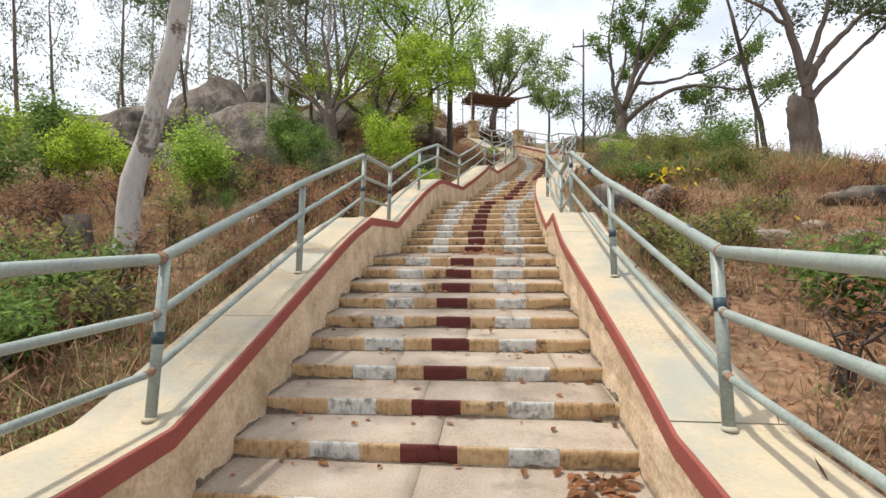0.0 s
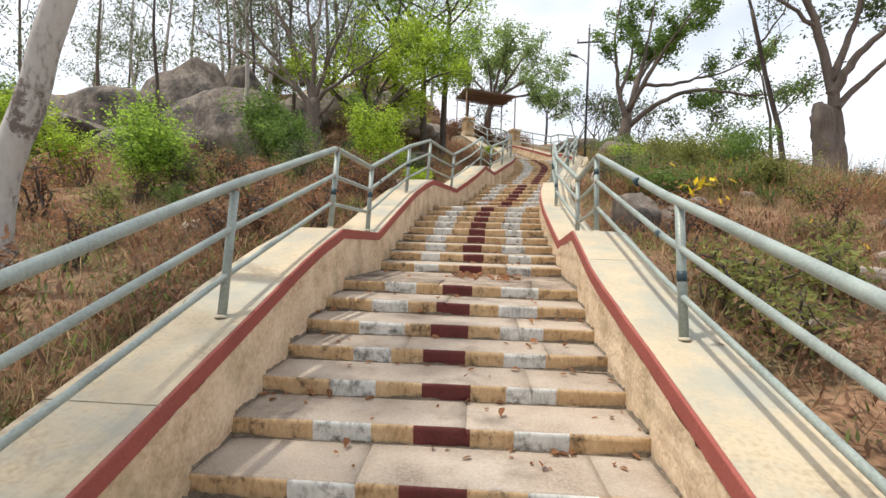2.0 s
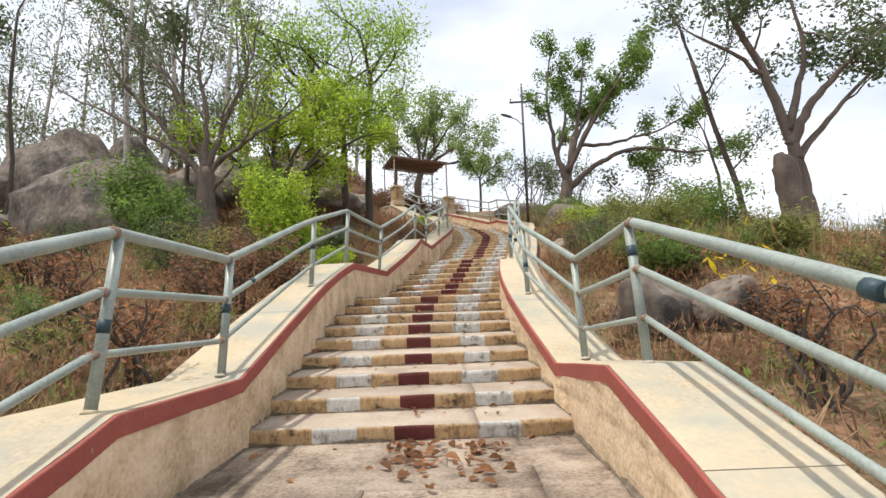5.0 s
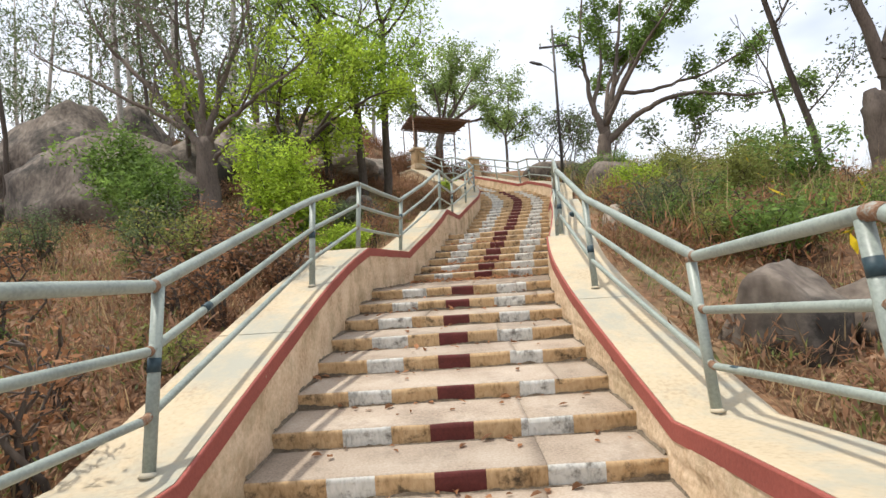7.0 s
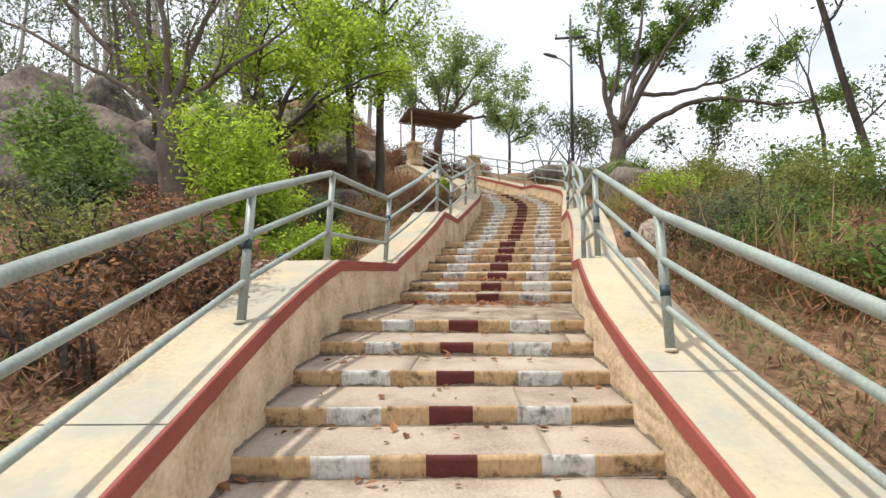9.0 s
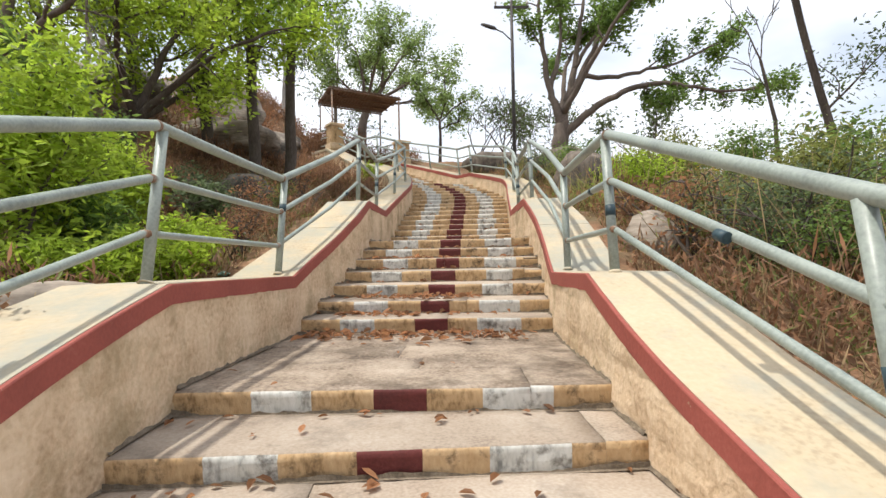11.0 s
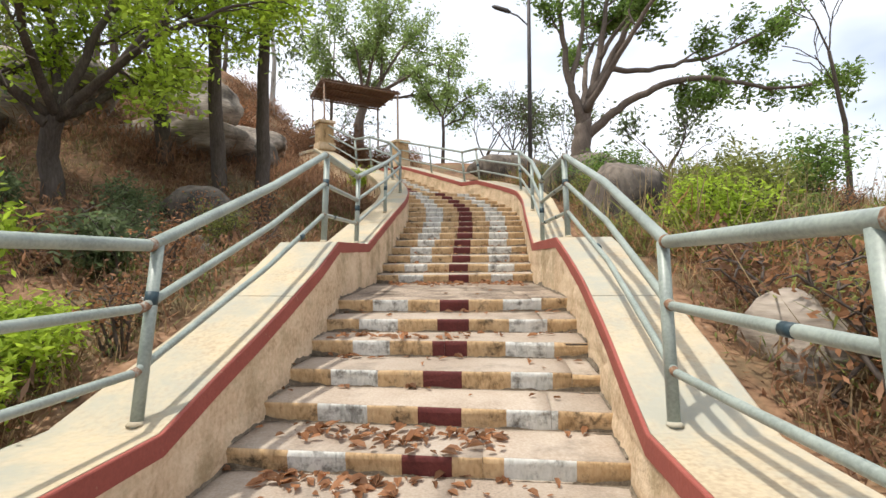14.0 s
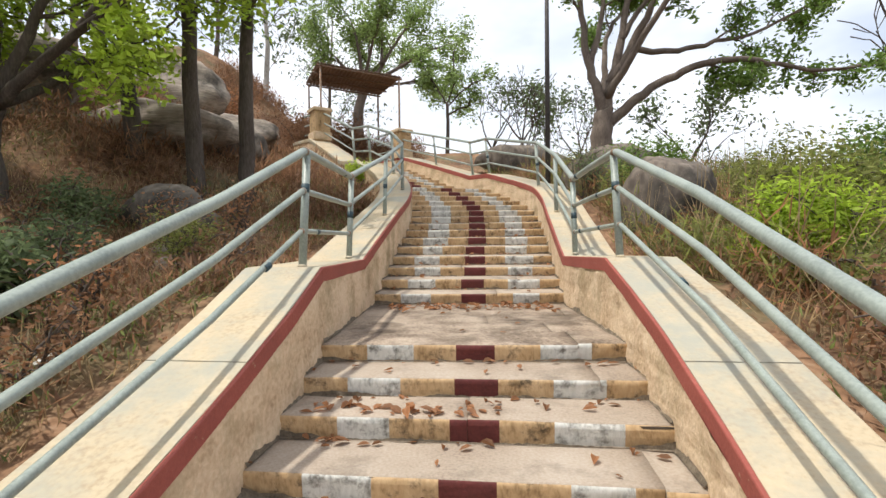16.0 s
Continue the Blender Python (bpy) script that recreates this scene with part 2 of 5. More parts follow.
RA, RB, RC, RD = 0.130, 0.131, 0.134, 0.131
STEPS = []  # (nosing arc length, height)
for k in range(10):
    STEPS.append((s_at(2.10 + 0.490 * k), RA * (k + 1)))
L1 = RA * 10
for k in range(1, 10):
    STEPS.append((s_at(8.02 + 0.538 * (k - 1)), L1 + RB * k))
L2 = L1 + RB * 9
for k in range(1, 8):
    STEPS.append((s_at(14.24 + 0.427 * (k - 1)), L2 + RC * k))
L3 = L2 + RC * 7
S_D = s_at(19.06)
for k in range(1, 16):
    STEPS.append((S_D + 0.45 * (k - 1), L3 + RD * k))
for k in range(16, 24):
    STEPS.append((S_D + 0.95 + 0.45 * (k - 1), L3 + RD * k))
L4 = L3 + RD * 23
S_GATE = S_D + 11.6


def half(s):
    return interp([(s_at(3.0), 1.325), (s_at(6.5), 1.30), (s_at(10.0), 1.225), (s_at(14.2), 1.17), (s_at(17.0), 1.14), (s_at(19.0), 1.12), (s_at(24.0), 1.22)], s)


def floor_z(s):
    z = 0.0
    for q, h in STEPS:
        if s >= q:
            z = h
    return z


# top of the parapets: (arc length, height)
CAP = 0.57
S_END = ARC[-1] - 0.05
PROFILE = {
    -1: [(0, 0.55), (s_at(1.95), 0.57), (s_at(6.46), 1.88), (s_at(7.92), 1.845), (s_at(12.30), 3.07), (s_at(14.10), 3.03), (s_at(16.9), L3 + 0.58), (s_at(18.45), L3 + 0.57),
         (S_D + 4.0, 5.14), (S_D + 7.6, 6.10), (S_D + 8.9, 6.28), (S_GATE + 0.3, 7.35), (S_END, 7.45)],
    1: [(0, 0.55), (s_at(1.98), 0.60), (s_at(7.2), 1.94), (s_at(8.5), 1.80), (s_at(12.85), 3.06), (s_at(14.3), 3.02), (s_at(17.35), L3 + 0.61), (s_at(19.1), L3 + 0.56),
        (S_D + 4.2, 5.20), (S_D + 6.5, 5.80), (S_D + 7.3, 5.84), (S_GATE, 6.98), (S_END, 7.05)]}


def cap_z(side, s):
    return interp(PROFILE[side], s)


def stations(side, a, b, step=0.3):
    q = {a, b} | {p[0] for p in PROFILE[side] if a < p[0] < b}
    k = a
    while k < b:
        if min(abs(k - o) for o in q) > 0.08:
            q.add(k)
        k += step
    return sorted(q)


def sweep(bm, side, ss, section, mi=0):
    """Sweeps a closed section [(outward offset, height above the cap's top)] along a parapet."""
    rings = []
    for s in ss:
        z = cap_z(side, s)
        rings.append([bm.verts.new((*on_line(s, side * (half(s) + o))[0], z + h if h > -50 else floor_z(s) + h + 100)) for o, h in section])
    n = len(section)
    for r0, r1 in zip(rings, rings[1:]):
        for j in range(n):
            q = (r0[j], r0[(j + 1) % n], r1[(j + 1) % n], r1[j])
            bm.faces.new(q if side > 0 else q[::-1]).material_index = mi
    bm.faces.new(rings[0] if side < 0 else rings[0][::-1])
    bm.faces.new(rings[-1][::-1] if side < 0 else rings[-1])


# ---- ground ----
BASE = [(-8, 0.05), (1.5, 0.1), (6.5, 1.25), (8.2, 1.45), (12.3, 2.45), (14.2, 2.65), (16.8, 3.35), (19, 3.6), (23, 4.7), (27, 5.9), (31, 7.0), (36, 8.2), (44, 9.2), (60, 8.0), (90, 2.0), (200, -20), (1500, -60)]
COARSE = LINE[::6]
CX, CY = np.array([p.x for p in COARSE]), np.array([p.y for p in COARSE])


def ground_z(x, y):
    i = min(len(LINE) - 1, int(np.argmin((CX - x) ** 2 + (CY - y) ** 2)) * 6)
    p = LINE[i]
    t = (LINE[min(i + 2, len(LINE) - 1)] - LINE[max(0, i - 2)]).normalized()
    side = (x - p.x) * t.y - (y - p.y) * t.x
    d = abs(side) if abs((x - p.x) * t.x + (y - p.y) * t.y) < 1 else math.hypot(x - p.x, y - p.y)
    base = interp(BASE, y)
    e = max(0.0, d - 1.8)
    g = interp([(-5, 0.07), (5, 0.08), (10, 0.07), (18, 0.06), (21, 0.14), (26, 0.50), (34, 0.42), (44, 0.1)], y)
    dip = interp([(14, 0.0), (18, 0.3), (21, 0.35), (23, 0.75), (27, 1.0), (31, 0.9), (34, 0.2)], y) * interp([(0, 1.0), (2.5, 1.0), (6, 0.35)], e)
    west = base + 0.30 - dip + g * min(e, 6) + 0.04 * max(0, min(e - 6, 18)) - 0.12 * max(0, min(e - 30, 100))
    west += 3.6 * math.exp(-((x + 10.5) / 6.5) ** 2 - ((y - 40.5) / 6.0) ** 2)
    east = base + 0.22 - 0.10 * max(0, min(e - 6, 8)) - 0.25 * max(0, min(e - 12, 120)) - interp([(19, 0), (40, 1.6)], y) * min(1, e / 8)
    past = i >= len(LINE) - 8 and d > abs(side) + 0.01
    f = min(1.0, max(0.0, 0.5 + side / 8)) if past else (0.0 if side < 0 else 1.0)
    z = west + (east - west) * f * f * (3 - 2 * f)
    w = min(1.0, max(0.0, (d - 1.9) / 1.5))
    z += w * (0.34 * noise.noise((x * 0.22, y * 0.22, 0)) + 0.12 * noise.noise((x * 0.9, y * 0.9, 3)) + 0.05 * noise.noise((x * 3, y * 3, 7)))
    if d < 6:
        s = ARC[i]
        h = half(s)
        near = floor_z(s) - 0.3
        top = cap_z(-1 if side < 0 else 1, s) - (interp([(20, 0.17), (23, 0.5)], y) if side < 0 else 0.17)
        k = min(1.0, max(0.0, (d - h - 0.5) / 3.0))
        z = top * (1 - k) + z * k if d > h + 0.32 else near
    return max(z, -60)


def make_ground():
    def axis(fine0, fine1, step, far):
        a = list(np.arange(fine0, fine1, step))
        k, g = a[-1], step
        while k < far:
            g *= 1.35
            k += g
            a.append(k)
        k, g = a[0], step
        while k > -far:
            g *= 1.35
            k -= g
            a.insert(0, k)
        return a
    xs, ys = axis(-14, 14, 0.28, 1500), axis(-3, 36, 0.28, 1500)
    verts = [(x, y, ground_z(x, y)) for y in ys for x in xs]
    n = len(xs)
    faces = [(j * n + i, j * n + i + 1, (j + 1) * n + i + 1, (j + 1) * n + i) for j in range(len(ys) - 1) for i in range(n - 1)]
    me = bpy.data.meshes.new("ground")
    me.from_pydata(verts, [], faces)
    me.materials.append(M_GROUND)
    me.polygons.foreach_set("use_smooth", [True] * len(me.polygons))
    tagged(new("ground", me), "dry red-brown hillside soil beside the stair", "ground", kind="structure")


make_ground()

# ---- stair ----


def block(parent, s0, s1, d0, d1, z, rise, bands, seed, name="stone_block"):
    """One worn stone of a step: painted front face, rounded nosing, uneven top. bands: [(offset, material index)] along the front."""
    bm = bmesh.new()
    rng = random.Random(seed)
    ds_, dz_, tilt = rng.uniform(-0.009, 0.009), rng.uniform(-0.005, 0.005), rng.uniform(-0.006, 0.006)
    cuts = sorted({d0, d1} | {o for o, _ in bands if d0 + 0.02 < o < d1 - 0.02})
    fine = [cuts[0]]
    for a, b in zip(cuts, cuts[1:]):
        n = max(1, round((b - a) / 0.13))
        fine += [a + (b - a) * k / n for k in range(1, n + 1)]
    depth = s1 - s0
    m = max(2, int(depth / 0.22))
    prof = [(0.012, -rise - 0.02), (0.004, -rise * 0.6), (0.0, -rise * 0.3), (0.0, -0.02), (0.006, -0.006), (0.022, 0.0)] + [(0.022 + (depth - 0.022) * k / m, 0.0) for k in range(1, m + 1)]
    rows = []
    for r, (ds, dz) in enumerate(prof):
        row = []
        for d in fine:
            f = (d - d0) / (d1 - d0)
            w = noise.noise((s0 * 7, d * 7, r * 0.6)) * 0.006
            chip = max(0.0, noise.noise((s0 * 3.1, d * 3.3, 4.0)) - 0.25) * 0.035 if 2 < r < 6 else 0.0
            row.append(bm.verts.new((*on_line(s0 + ds_ + ds + (w if r < 4 else 0) + chip, d)[0], z + dz + dz_ + tilt * (f - 0.5) + (w * 0.5 - chip * 0.6 if r > 2 else 0))))
        rows.append(row)
    for r, (q0, q1) in enumerate(zip(rows, rows[1:])):
        for k in range(len(fine) - 1):
            mid, mi = (fine[k] + fine[k + 1]) / 2, 1
            for o, i in bands:
                if mid > o:
                    mi = i
            f = bm.faces.new((q0[k], q0[k + 1], q1[k + 1], q1[k]))
            f.material_index = mi if r < 4 and bands else 0
            f.smooth = r > 1
    for e in (0, -1):
        foot = bm.verts.new((rows[-1][e].co.x, rows[-1][e].co.y, z - rise - 0.02))
        q = [r[e] for r in rows] + [foot]
        bm.faces.new(q if e == 0 else q[::-1])
    return part(name, bm, [M_PAVE if name == "paving_slab" else M_TREAD, M_TAN, M_WHITE, M_BROWN], parent)


def make_stairs():
    stairs = blank("stairs", "long outdoor stone stair with painted risers and landings", "stairs", kind="structure")
    rng = random.Random(4)
    all_steps = [(0.0, 0.0)] + STEPS
    for i, (s0, z) in enumerate(all_steps):
        s1 = all_steps[i + 1][0] if i + 1 < len(all_steps) else S_END
        rise = z - all_steps[i - 1][1] if i else 0.2
        hw = half(s0) + 0.05
        flat = s1 - s0 > 1
        # bed of dirt and mortar below the stones
        bm = bmesh.new()
        rows = []
        for ds, dz in ((0.02, -rise - 0.05), (0.02, -0.014)):
            rows.append([bm.verts.new((*on_line(s0 + ds, d)[0], z + dz)) for d in (-hw, 0, hw)])
        n = max(1, int((s1 - s0) / 0.4))
        for k in range(1, n + 1):
            rows.append([bm.verts.new((*on_line(s0 + 0.02 + (s1 + 0.02 - s0) * k / n, d)[0], z - 0.014)) for d in (-hw, 0, hw)])
        for q0, q1 in zip(rows, rows[1:]):
            for k in range(2):
                bm.faces.new((q0[k], q0[k + 1], q1[k + 1], q1[k]))
        step = part("landing" if flat else "step", bm, M_MORTAR, stairs)
        wb = 0.145 + 0.045 * max(0, min(1, (s_at(10) - s0) / 8))
        c = (0.01 if s0 < s_at(11) else 0.04) + rng.uniform(-0.025, 0.025)
        u = lambda v: v + rng.uniform(-0.04, 0.04)
        bands = [(-9, 1), (u(-0.80), 2), (u(-0.44), 1), (c - wb, 3), (c + wb, 1), (u(0.50), 2), (u(0.85), 1)] if i else []

        def course(a, b, bd, drop):
            edges = [-hw]
            while edges[-1] < hw - 1.3:
                edges.append(edges[-1] + rng.uniform(0.95, 2.3))
            edges.append(hw)
            for d0, d1 in zip(edges, edges[1:]):
                block(step, a, b - 0.004, d0 + 0.0008, d1 - 0.0008, z, drop, bd, rng.random(), "paving_slab" if flat else "stone_block")
        if flat and i:
            a = s0
            b = s0 + 0.48
            course(a, b, bands, rise)
            while b < s1 - 0.05:
                a, b = b, b + rng.uniform(0.3, 0.5)
                if b > s1 - 0.2:
                    b = s1 + 0.03
                course(a, b, [], 0.03)
        elif i:
            course(s0, s1 + 0.03, bands, rise)
        else:
            a = s_at(-3.0)
            while a < s1 - 0.05:
                b = min(a + rng.uniform(0.45, 0.7), s1 + 0.03)
                course(a, b, [], 0.03)
                a = b


def make_grime():
    """Dark dirt that has gathered where each tread meets the next riser and along the walls."""
    verts, faces = [], []

    def strip(points):
        i = len(verts)
        for row in points:
            verts.extend(row)
        w = len(points[0])
        for a in range(len(points) - 1):
            for k in range(w - 1):
                q = i + a * w + k
                faces.append((q, q + 1, q + w + 1, q + w))
    for k, (s1, z1) in enumerate(STEPS[:-12]):
        z = STEPS[k - 1][1] if k else 0.0
        h = half(s1)
        rows = []
        n = 90
        for j in range(n + 1):
            d = -h + 2 * h * j / n
            g = 0.5 + 0.5 * noise.noise((d * 2.3, s1 * 3, 1.0)) + 0.5 * max(0, abs(d) - h + 0.35) / 0.35
            out, up = 0.05 * max(0, g - 0.55) + 0.012 * noise.noise((d * 13, s1, 2)) + 0.006 * noise.noise((d * 41, s1, 2)), 0.002 + 0.05 * max(0, g - 0.45) + 0.014 * noise.noise((d * 11, s1, 5)) + 0.01 * noise.noise((d * 37, s1, 5))
            a, b, c = on_line(s1 - max(0.004, out) - 0.012, d)[0], on_line(s1 - 0.014, d)[0], on_line(s1 - 0.012, d)[0]
            rows.append([(a.x, a.y, z + 0.0035), (b.x, b.y, z + 0.006), (c.x, c.y, z + 0.007 + max(0.001, up))])
        strip(rows)
    for side in (-1, 1):
        for k, (s0, z) in enumerate([(s_at(-1.5), 0.0)] + STEPS[:-12]):
            s1 = STEPS[k][0] - 0.02
            rows = []
            n = max(3, int((s1 - s0) / 0.03))
            for j in range(n + 1):
                s = s0 + 0.03 + (s1 - s0 - 0.03) * j / n
                w = 0.004 + 0.04 * max(0, noise.noise((s * 2.2, side * 3, 4)) + 0.1) + 0.012 * noise.noise((s * 12, side, 1)) + 0.006 * noise.noise((s * 40, side, 1))
                a, b = on_line(s, side * (half(s) - max(0.004, w)))[0], on_line(s, side * (half(s) + 0.01))[0]
                rows.append([(a.x, a.y, z + 0.0035), (b.x, b.y, z + 0.007)])
            strip(rows)
            rows = []
            for j in range(n + 1):
                s = s0 + 0.03 + (s1 - s0 - 0.03) * j / n
                up = 0.012 + 0.07 * max(0, noise.noise((s * 1.9, side * 5, 9))) + 0.02 * noise.noise((s * 9, side, 3)) + 0.012 * noise.noise((s * 33, side, 3))
                a, b = on_line(s, side * (half(s) - 0.016))[0], on_line(s, side * (half(s) - 0.002))[0]
                rows.append([(a.x, a.y, z + 0.004), (b.x, b.y, z + 0.006 + max(0.004, up))])
            strip(rows)
    me = bpy.data.meshes.new("dirt")
    me.from_pydata(verts, [], faces)
    me.materials.append(M_DIRT)
    tagged(new("dirt", me), "dark dirt gathered in the corners of the steps", "dirt", kind="stuff")


make_grime()
WALL_W = 0.60
make_stairs()
JOINTS = {-1: [3.35, 9.6, 15.6, 19.9], 1: [2.12, 6.1, 10.4, 15.9, 20.3]}


def inner_face(bm, side, rubble):
    """The plastered inner face as an uneven sheet; stones show through it where rubble is high."""
    R_ = 18
    rows = []
    s = 0.0
    while s < S_END - 0.1:
        z1, z0 = cap_z(side, s) - 0.108, floor_z(s - 0.02) - 0.2
        col = []
        for k in range(R_ + 1):
            z = z0 + (z1 - z0) * k / R_
            p, _ = on_line(s, 0)
            row = math.floor(z / 0.26)
            u = (s / 0.52 + 0.5 * (row % 2) + 0.13 * math.sin(row * 7)) % 1.0
            v = (z / 0.26) % 1.0
            joint = 0.007 * rubble if v < 0.13 or u < 0.07 else 0.0
            o = 0.012 * noise.noise((s * 1.7, z * 2.6, side)) + 0.007 * noise.noise((s * 5, z * 6, side)) + 0.003 * noise.noise((s * 13, z * 13, side)) + joint - 0.003
            if not joint and noise.noise((s * 1.3, z * 2.2, side * 5)) > 0.0:
                o -= rubble * 0.018 * max(0.0, noise.noise((s * 11, z * 13, side)))
            col.append(bm.verts.new((*on_line(s, side * (half(s) + o))[0], z)))
        rows.append(col)
        s += 0.042 if s < s_at(20) else 0.12
    for a, b in zip(rows, rows[1:]):
        for k in range(R_):
            q = (a[k], b[k], b[k + 1], a[k + 1])
            f = bm.faces.new(q if side < 0 else q[::-1])
            f.smooth = True


def make_parapet(side):
    name = "wall_west" if side < 0 else "wall_east"
    wall = blank(name, "cream plastered parapet wall with a dark red edge band", "wall", kind="structure")
    ss = stations(side, 0.0, S_END)
    bm = bmesh.new()
    sweep(bm, side, ss, [(0.014, -100.4), (0.014, -0.105), (WALL_W, -0.105), (WALL_W, -100.6)])
    part("wall_body", bm, M_PLASTER, wall, "rough cream plaster over rubble masonry")
    bm = bmesh.new()
    inner_face(bm, side, 1.0 if side > 0 else 0.8)
    part("plaster_face", bm, M_PLASTER, wall, "uneven cream plaster with stones showing through")
    bm = bmesh.new()
    fine = stations(side, 0.0, S_END, 0.12)
    sweep(bm, side, fine, [(-0.007, -0.112), (-0.007, -0.008), (-0.003, -0.002), (0.016, -0.002), (0.016, -0.112)])
    for v in bm.verts:
        v.co += Vector((noise.noise(v.co * 2.3), noise.noise(v.co * 2.3 + Vector((9, 0, 0))), 0.8 * noise.noise(v.co * 3.1))) * 0.004
    part("edge_band", bm, M_BAND, wall, "dark red painted edge band")
    cuts = [0.0] + [s_at(y) for y in JOINTS[side]] + [S_END]
    for a, b in zip(cuts, cuts[1:]):
        bm = bmesh.new()
        sweep(bm, side, stations(side, a + 0.006, b - 0.006), [(0.018, -0.103), (0.018, 0.0), (WALL_W + 0.005, 0.0), (WALL_W + 0.02, -0.012), (WALL_W + 0.02, -0.103)])
        for v in bm.verts:
            v.co.z += 0.004 * noise.noise(v.co * 1.7)
        part("coping_slab", bm, M_CAP, wall, "smooth cream painted coping")
    return wall


for side in (-1, 1):
    make_parapet(side)

HEIGHTS = (0.92, 0.60, 0.28)
POST_Y = {-1: (4.28, 10.75), 1: (4.32, 10.68)}


def make_rail(side):
    rail = blank("handrail", "grey-green painted steel pipe railing on the parapet", "railing", "stair railings")

    def p(s, h):
        q = s + 0.19 * max(0.0, h)
        d = 0.18 if side < 0 else interp([(s_at(9.0), 0.29), (s_at(13.0), 0.20), (s_at(14.4), 0.15)], s)
        return (*on_line(q, side * (half(q) + d))[0], cap_z(side, s) + h)
    keys = [q[0] for q in PROFILE[side]]
    nodes = [0.05] + [k for k in keys[1:-1]]
    nodes.append(S_END)
    curve_from = s_at(30.3)
    for h, r in zip(HEIGHTS, (0.034, 0.025, 0.022)):
        bm = bmesh.new()
        pts = []
        for a, b in zip(nodes, nodes[1:]):
            pts.append(a)
            if b > curve_from:
                m = max(2, int((b - a) / 0.7))
                pts += [a + (b - a) * j / m for j in range(1, m)]
            else:
                pts += sorted(q for q in [s_at(y) for y in POST_Y[side]] + [(a + b) / 2] if a + 0.1 < q < b - 0.1)
        pts.append(nodes[-1])
        tube(bm, [p(s, h) for s in pts], r, 10)
        pipe = part("pipe", bm, M_PIPE, rail)
        for s in nodes[1:-1]:
            bm = bmesh.new()
            e = 0.014 + 0.03 * random.random() ** 2
            tube(bm, [p(s - e, h), p(s, h), p(s + e, h)], r + 0.001, 10)
            part("weld", bm, M_RUST, pipe, "rusty weld")
        for s in pts[1:-1]:
            if random.random() < 0.25:
                q = s + random.uniform(0.3, 0.8)
                if min(abs(q - o) for o in nodes) > 0.15 and q < S_END - 0.5:
                    bm = bmesh.new()
                    tube(bm, [p(q, h), p(q + 0.07, h)], r + 0.001, 10)
                    part("paint_band", bm, M_TAPE, pipe, "dark blue paint band")
    posts = [0.1, s_at(-3.6), s_at(-1.2)] + [s_at(y) for y in (POST_Y[side])]
    for a, b in zip(nodes, nodes[1:]):
        posts.append(a + (0.06 if a > 0.1 else 0))
        if a > s_at(18):
            m = max(1, round((b - a) / 2.3))
            posts += [a + (b - a) * j / m for j in range(1, m)]
    for s in posts:
        bm = bmesh.new()
        tube(bm, [p(s, -0.02), p(s, 0.90)], 0.032, 10)
        post = part("post", bm, M_PIPE, rail)
        bm = bmesh.new()
        tube(bm, [p(s, -0.004), p(s, 0.008), p(s, 0.016)], [0.046, 0.04, 0.033], 12)
        part("mortar_collar", bm, M_CAP, post)
        if random.random() < 0.4:
            bm = bmesh.new()
            tube(bm, [p(s, 0.865), p(s, 0.9)], 0.0330, 10)
            part("weld", bm, M_RUST, post, "rusty weld")
        if random.random() < 0.6:
            bm = bmesh.new()
            q = random.uniform(0.35, 0.7)
            tube(bm, [p(s, q), p(s, q + 0.07)], 0.0335, 10)
            part("paint_band", bm, M_TAPE, post)


for side in (-1, 1):
    make_rail(side)

# ---- boulders ----


def rock(name, at, size, seed, label, cuts=3, squash=0.72, rot=0.0, rough=0.35):
    bm = bmesh.new()
    bmesh.ops.create_icosphere(bm, subdivisions=cuts, radius=1.0)
    rng = random.Random(seed)
    planes = [(Vector((rng.uniform(-1, 1), rng.uniform(-1, 1), rng.uniform(-0.6, 1))).normalized(), rng.uniform(0.62, 0.88)) for _ in range(9)]
    for v in bm.verts:
        c = v.co * (0.92 / sum(abs(q) ** 3.2 for q in v.co) ** (1 / 3.2))
        for nrm, lim in planes:
            over = c.dot(nrm) - lim
            if over > 0:
                c -= nrm * over * 0.8
        c *= 1 + rough * 0.35 * noise.noise(c * 1.3 + Vector((seed, 0, 0))) + rough * 0.20 * noise.noise(c * 3.3 + Vector((0, seed, 0))) + rough * 0.08 * noise.noise(c * 9)
        v.co = c
    bmesh.ops.transform(bm, matrix=Matrix.Rotation(rot, 4, "Z") @ Matrix.Diagonal((*size, 1)), verts=bm.verts)
    for f in bm.faces:
        f.smooth = True
    ob = part(name, bm, M_SLAB if "slab" in label or "pale" in label else M_ROCK)
    ob.location = at
    return tagged(ob, label, "rock", "boulders")


# ---- trees ----


def leaf_cloud(points, size, seed, count, spread, long=2.2, droop=0.3):
    """One mesh of small pointed leaves scattered round twig points."""
    rng = np.random.RandomState(seed)
    idx = rng.randint(0, len(points), count)
    c = np.array([tuple(p) for p in points])[idx] + rng.normal(0, spread, (count, 3))
    u = rng.normal(0, 1, (count, 3))
    u[:, 2] = u[:, 2] * 0.6 - droop
    u /= np.linalg.norm(u, axis=1)[:, None]
    w = np.cross(u, rng.normal(0, 1, (count, 3)))
    w /= np.linalg.norm(w, axis=1)[:, None]
    sz = size * rng.uniform(0.6, 1.3, (count, 1))
    a, b, d, e = c - u * sz * 0.5 * long, c + w * sz * 0.5, c + u * sz * 0.5 * long, c - w * sz * 0.5
    v = np.stack([a, b, d, e], 1).reshape(-1, 3)
    return v, np.arange(count * 4).reshape(-1, 4)


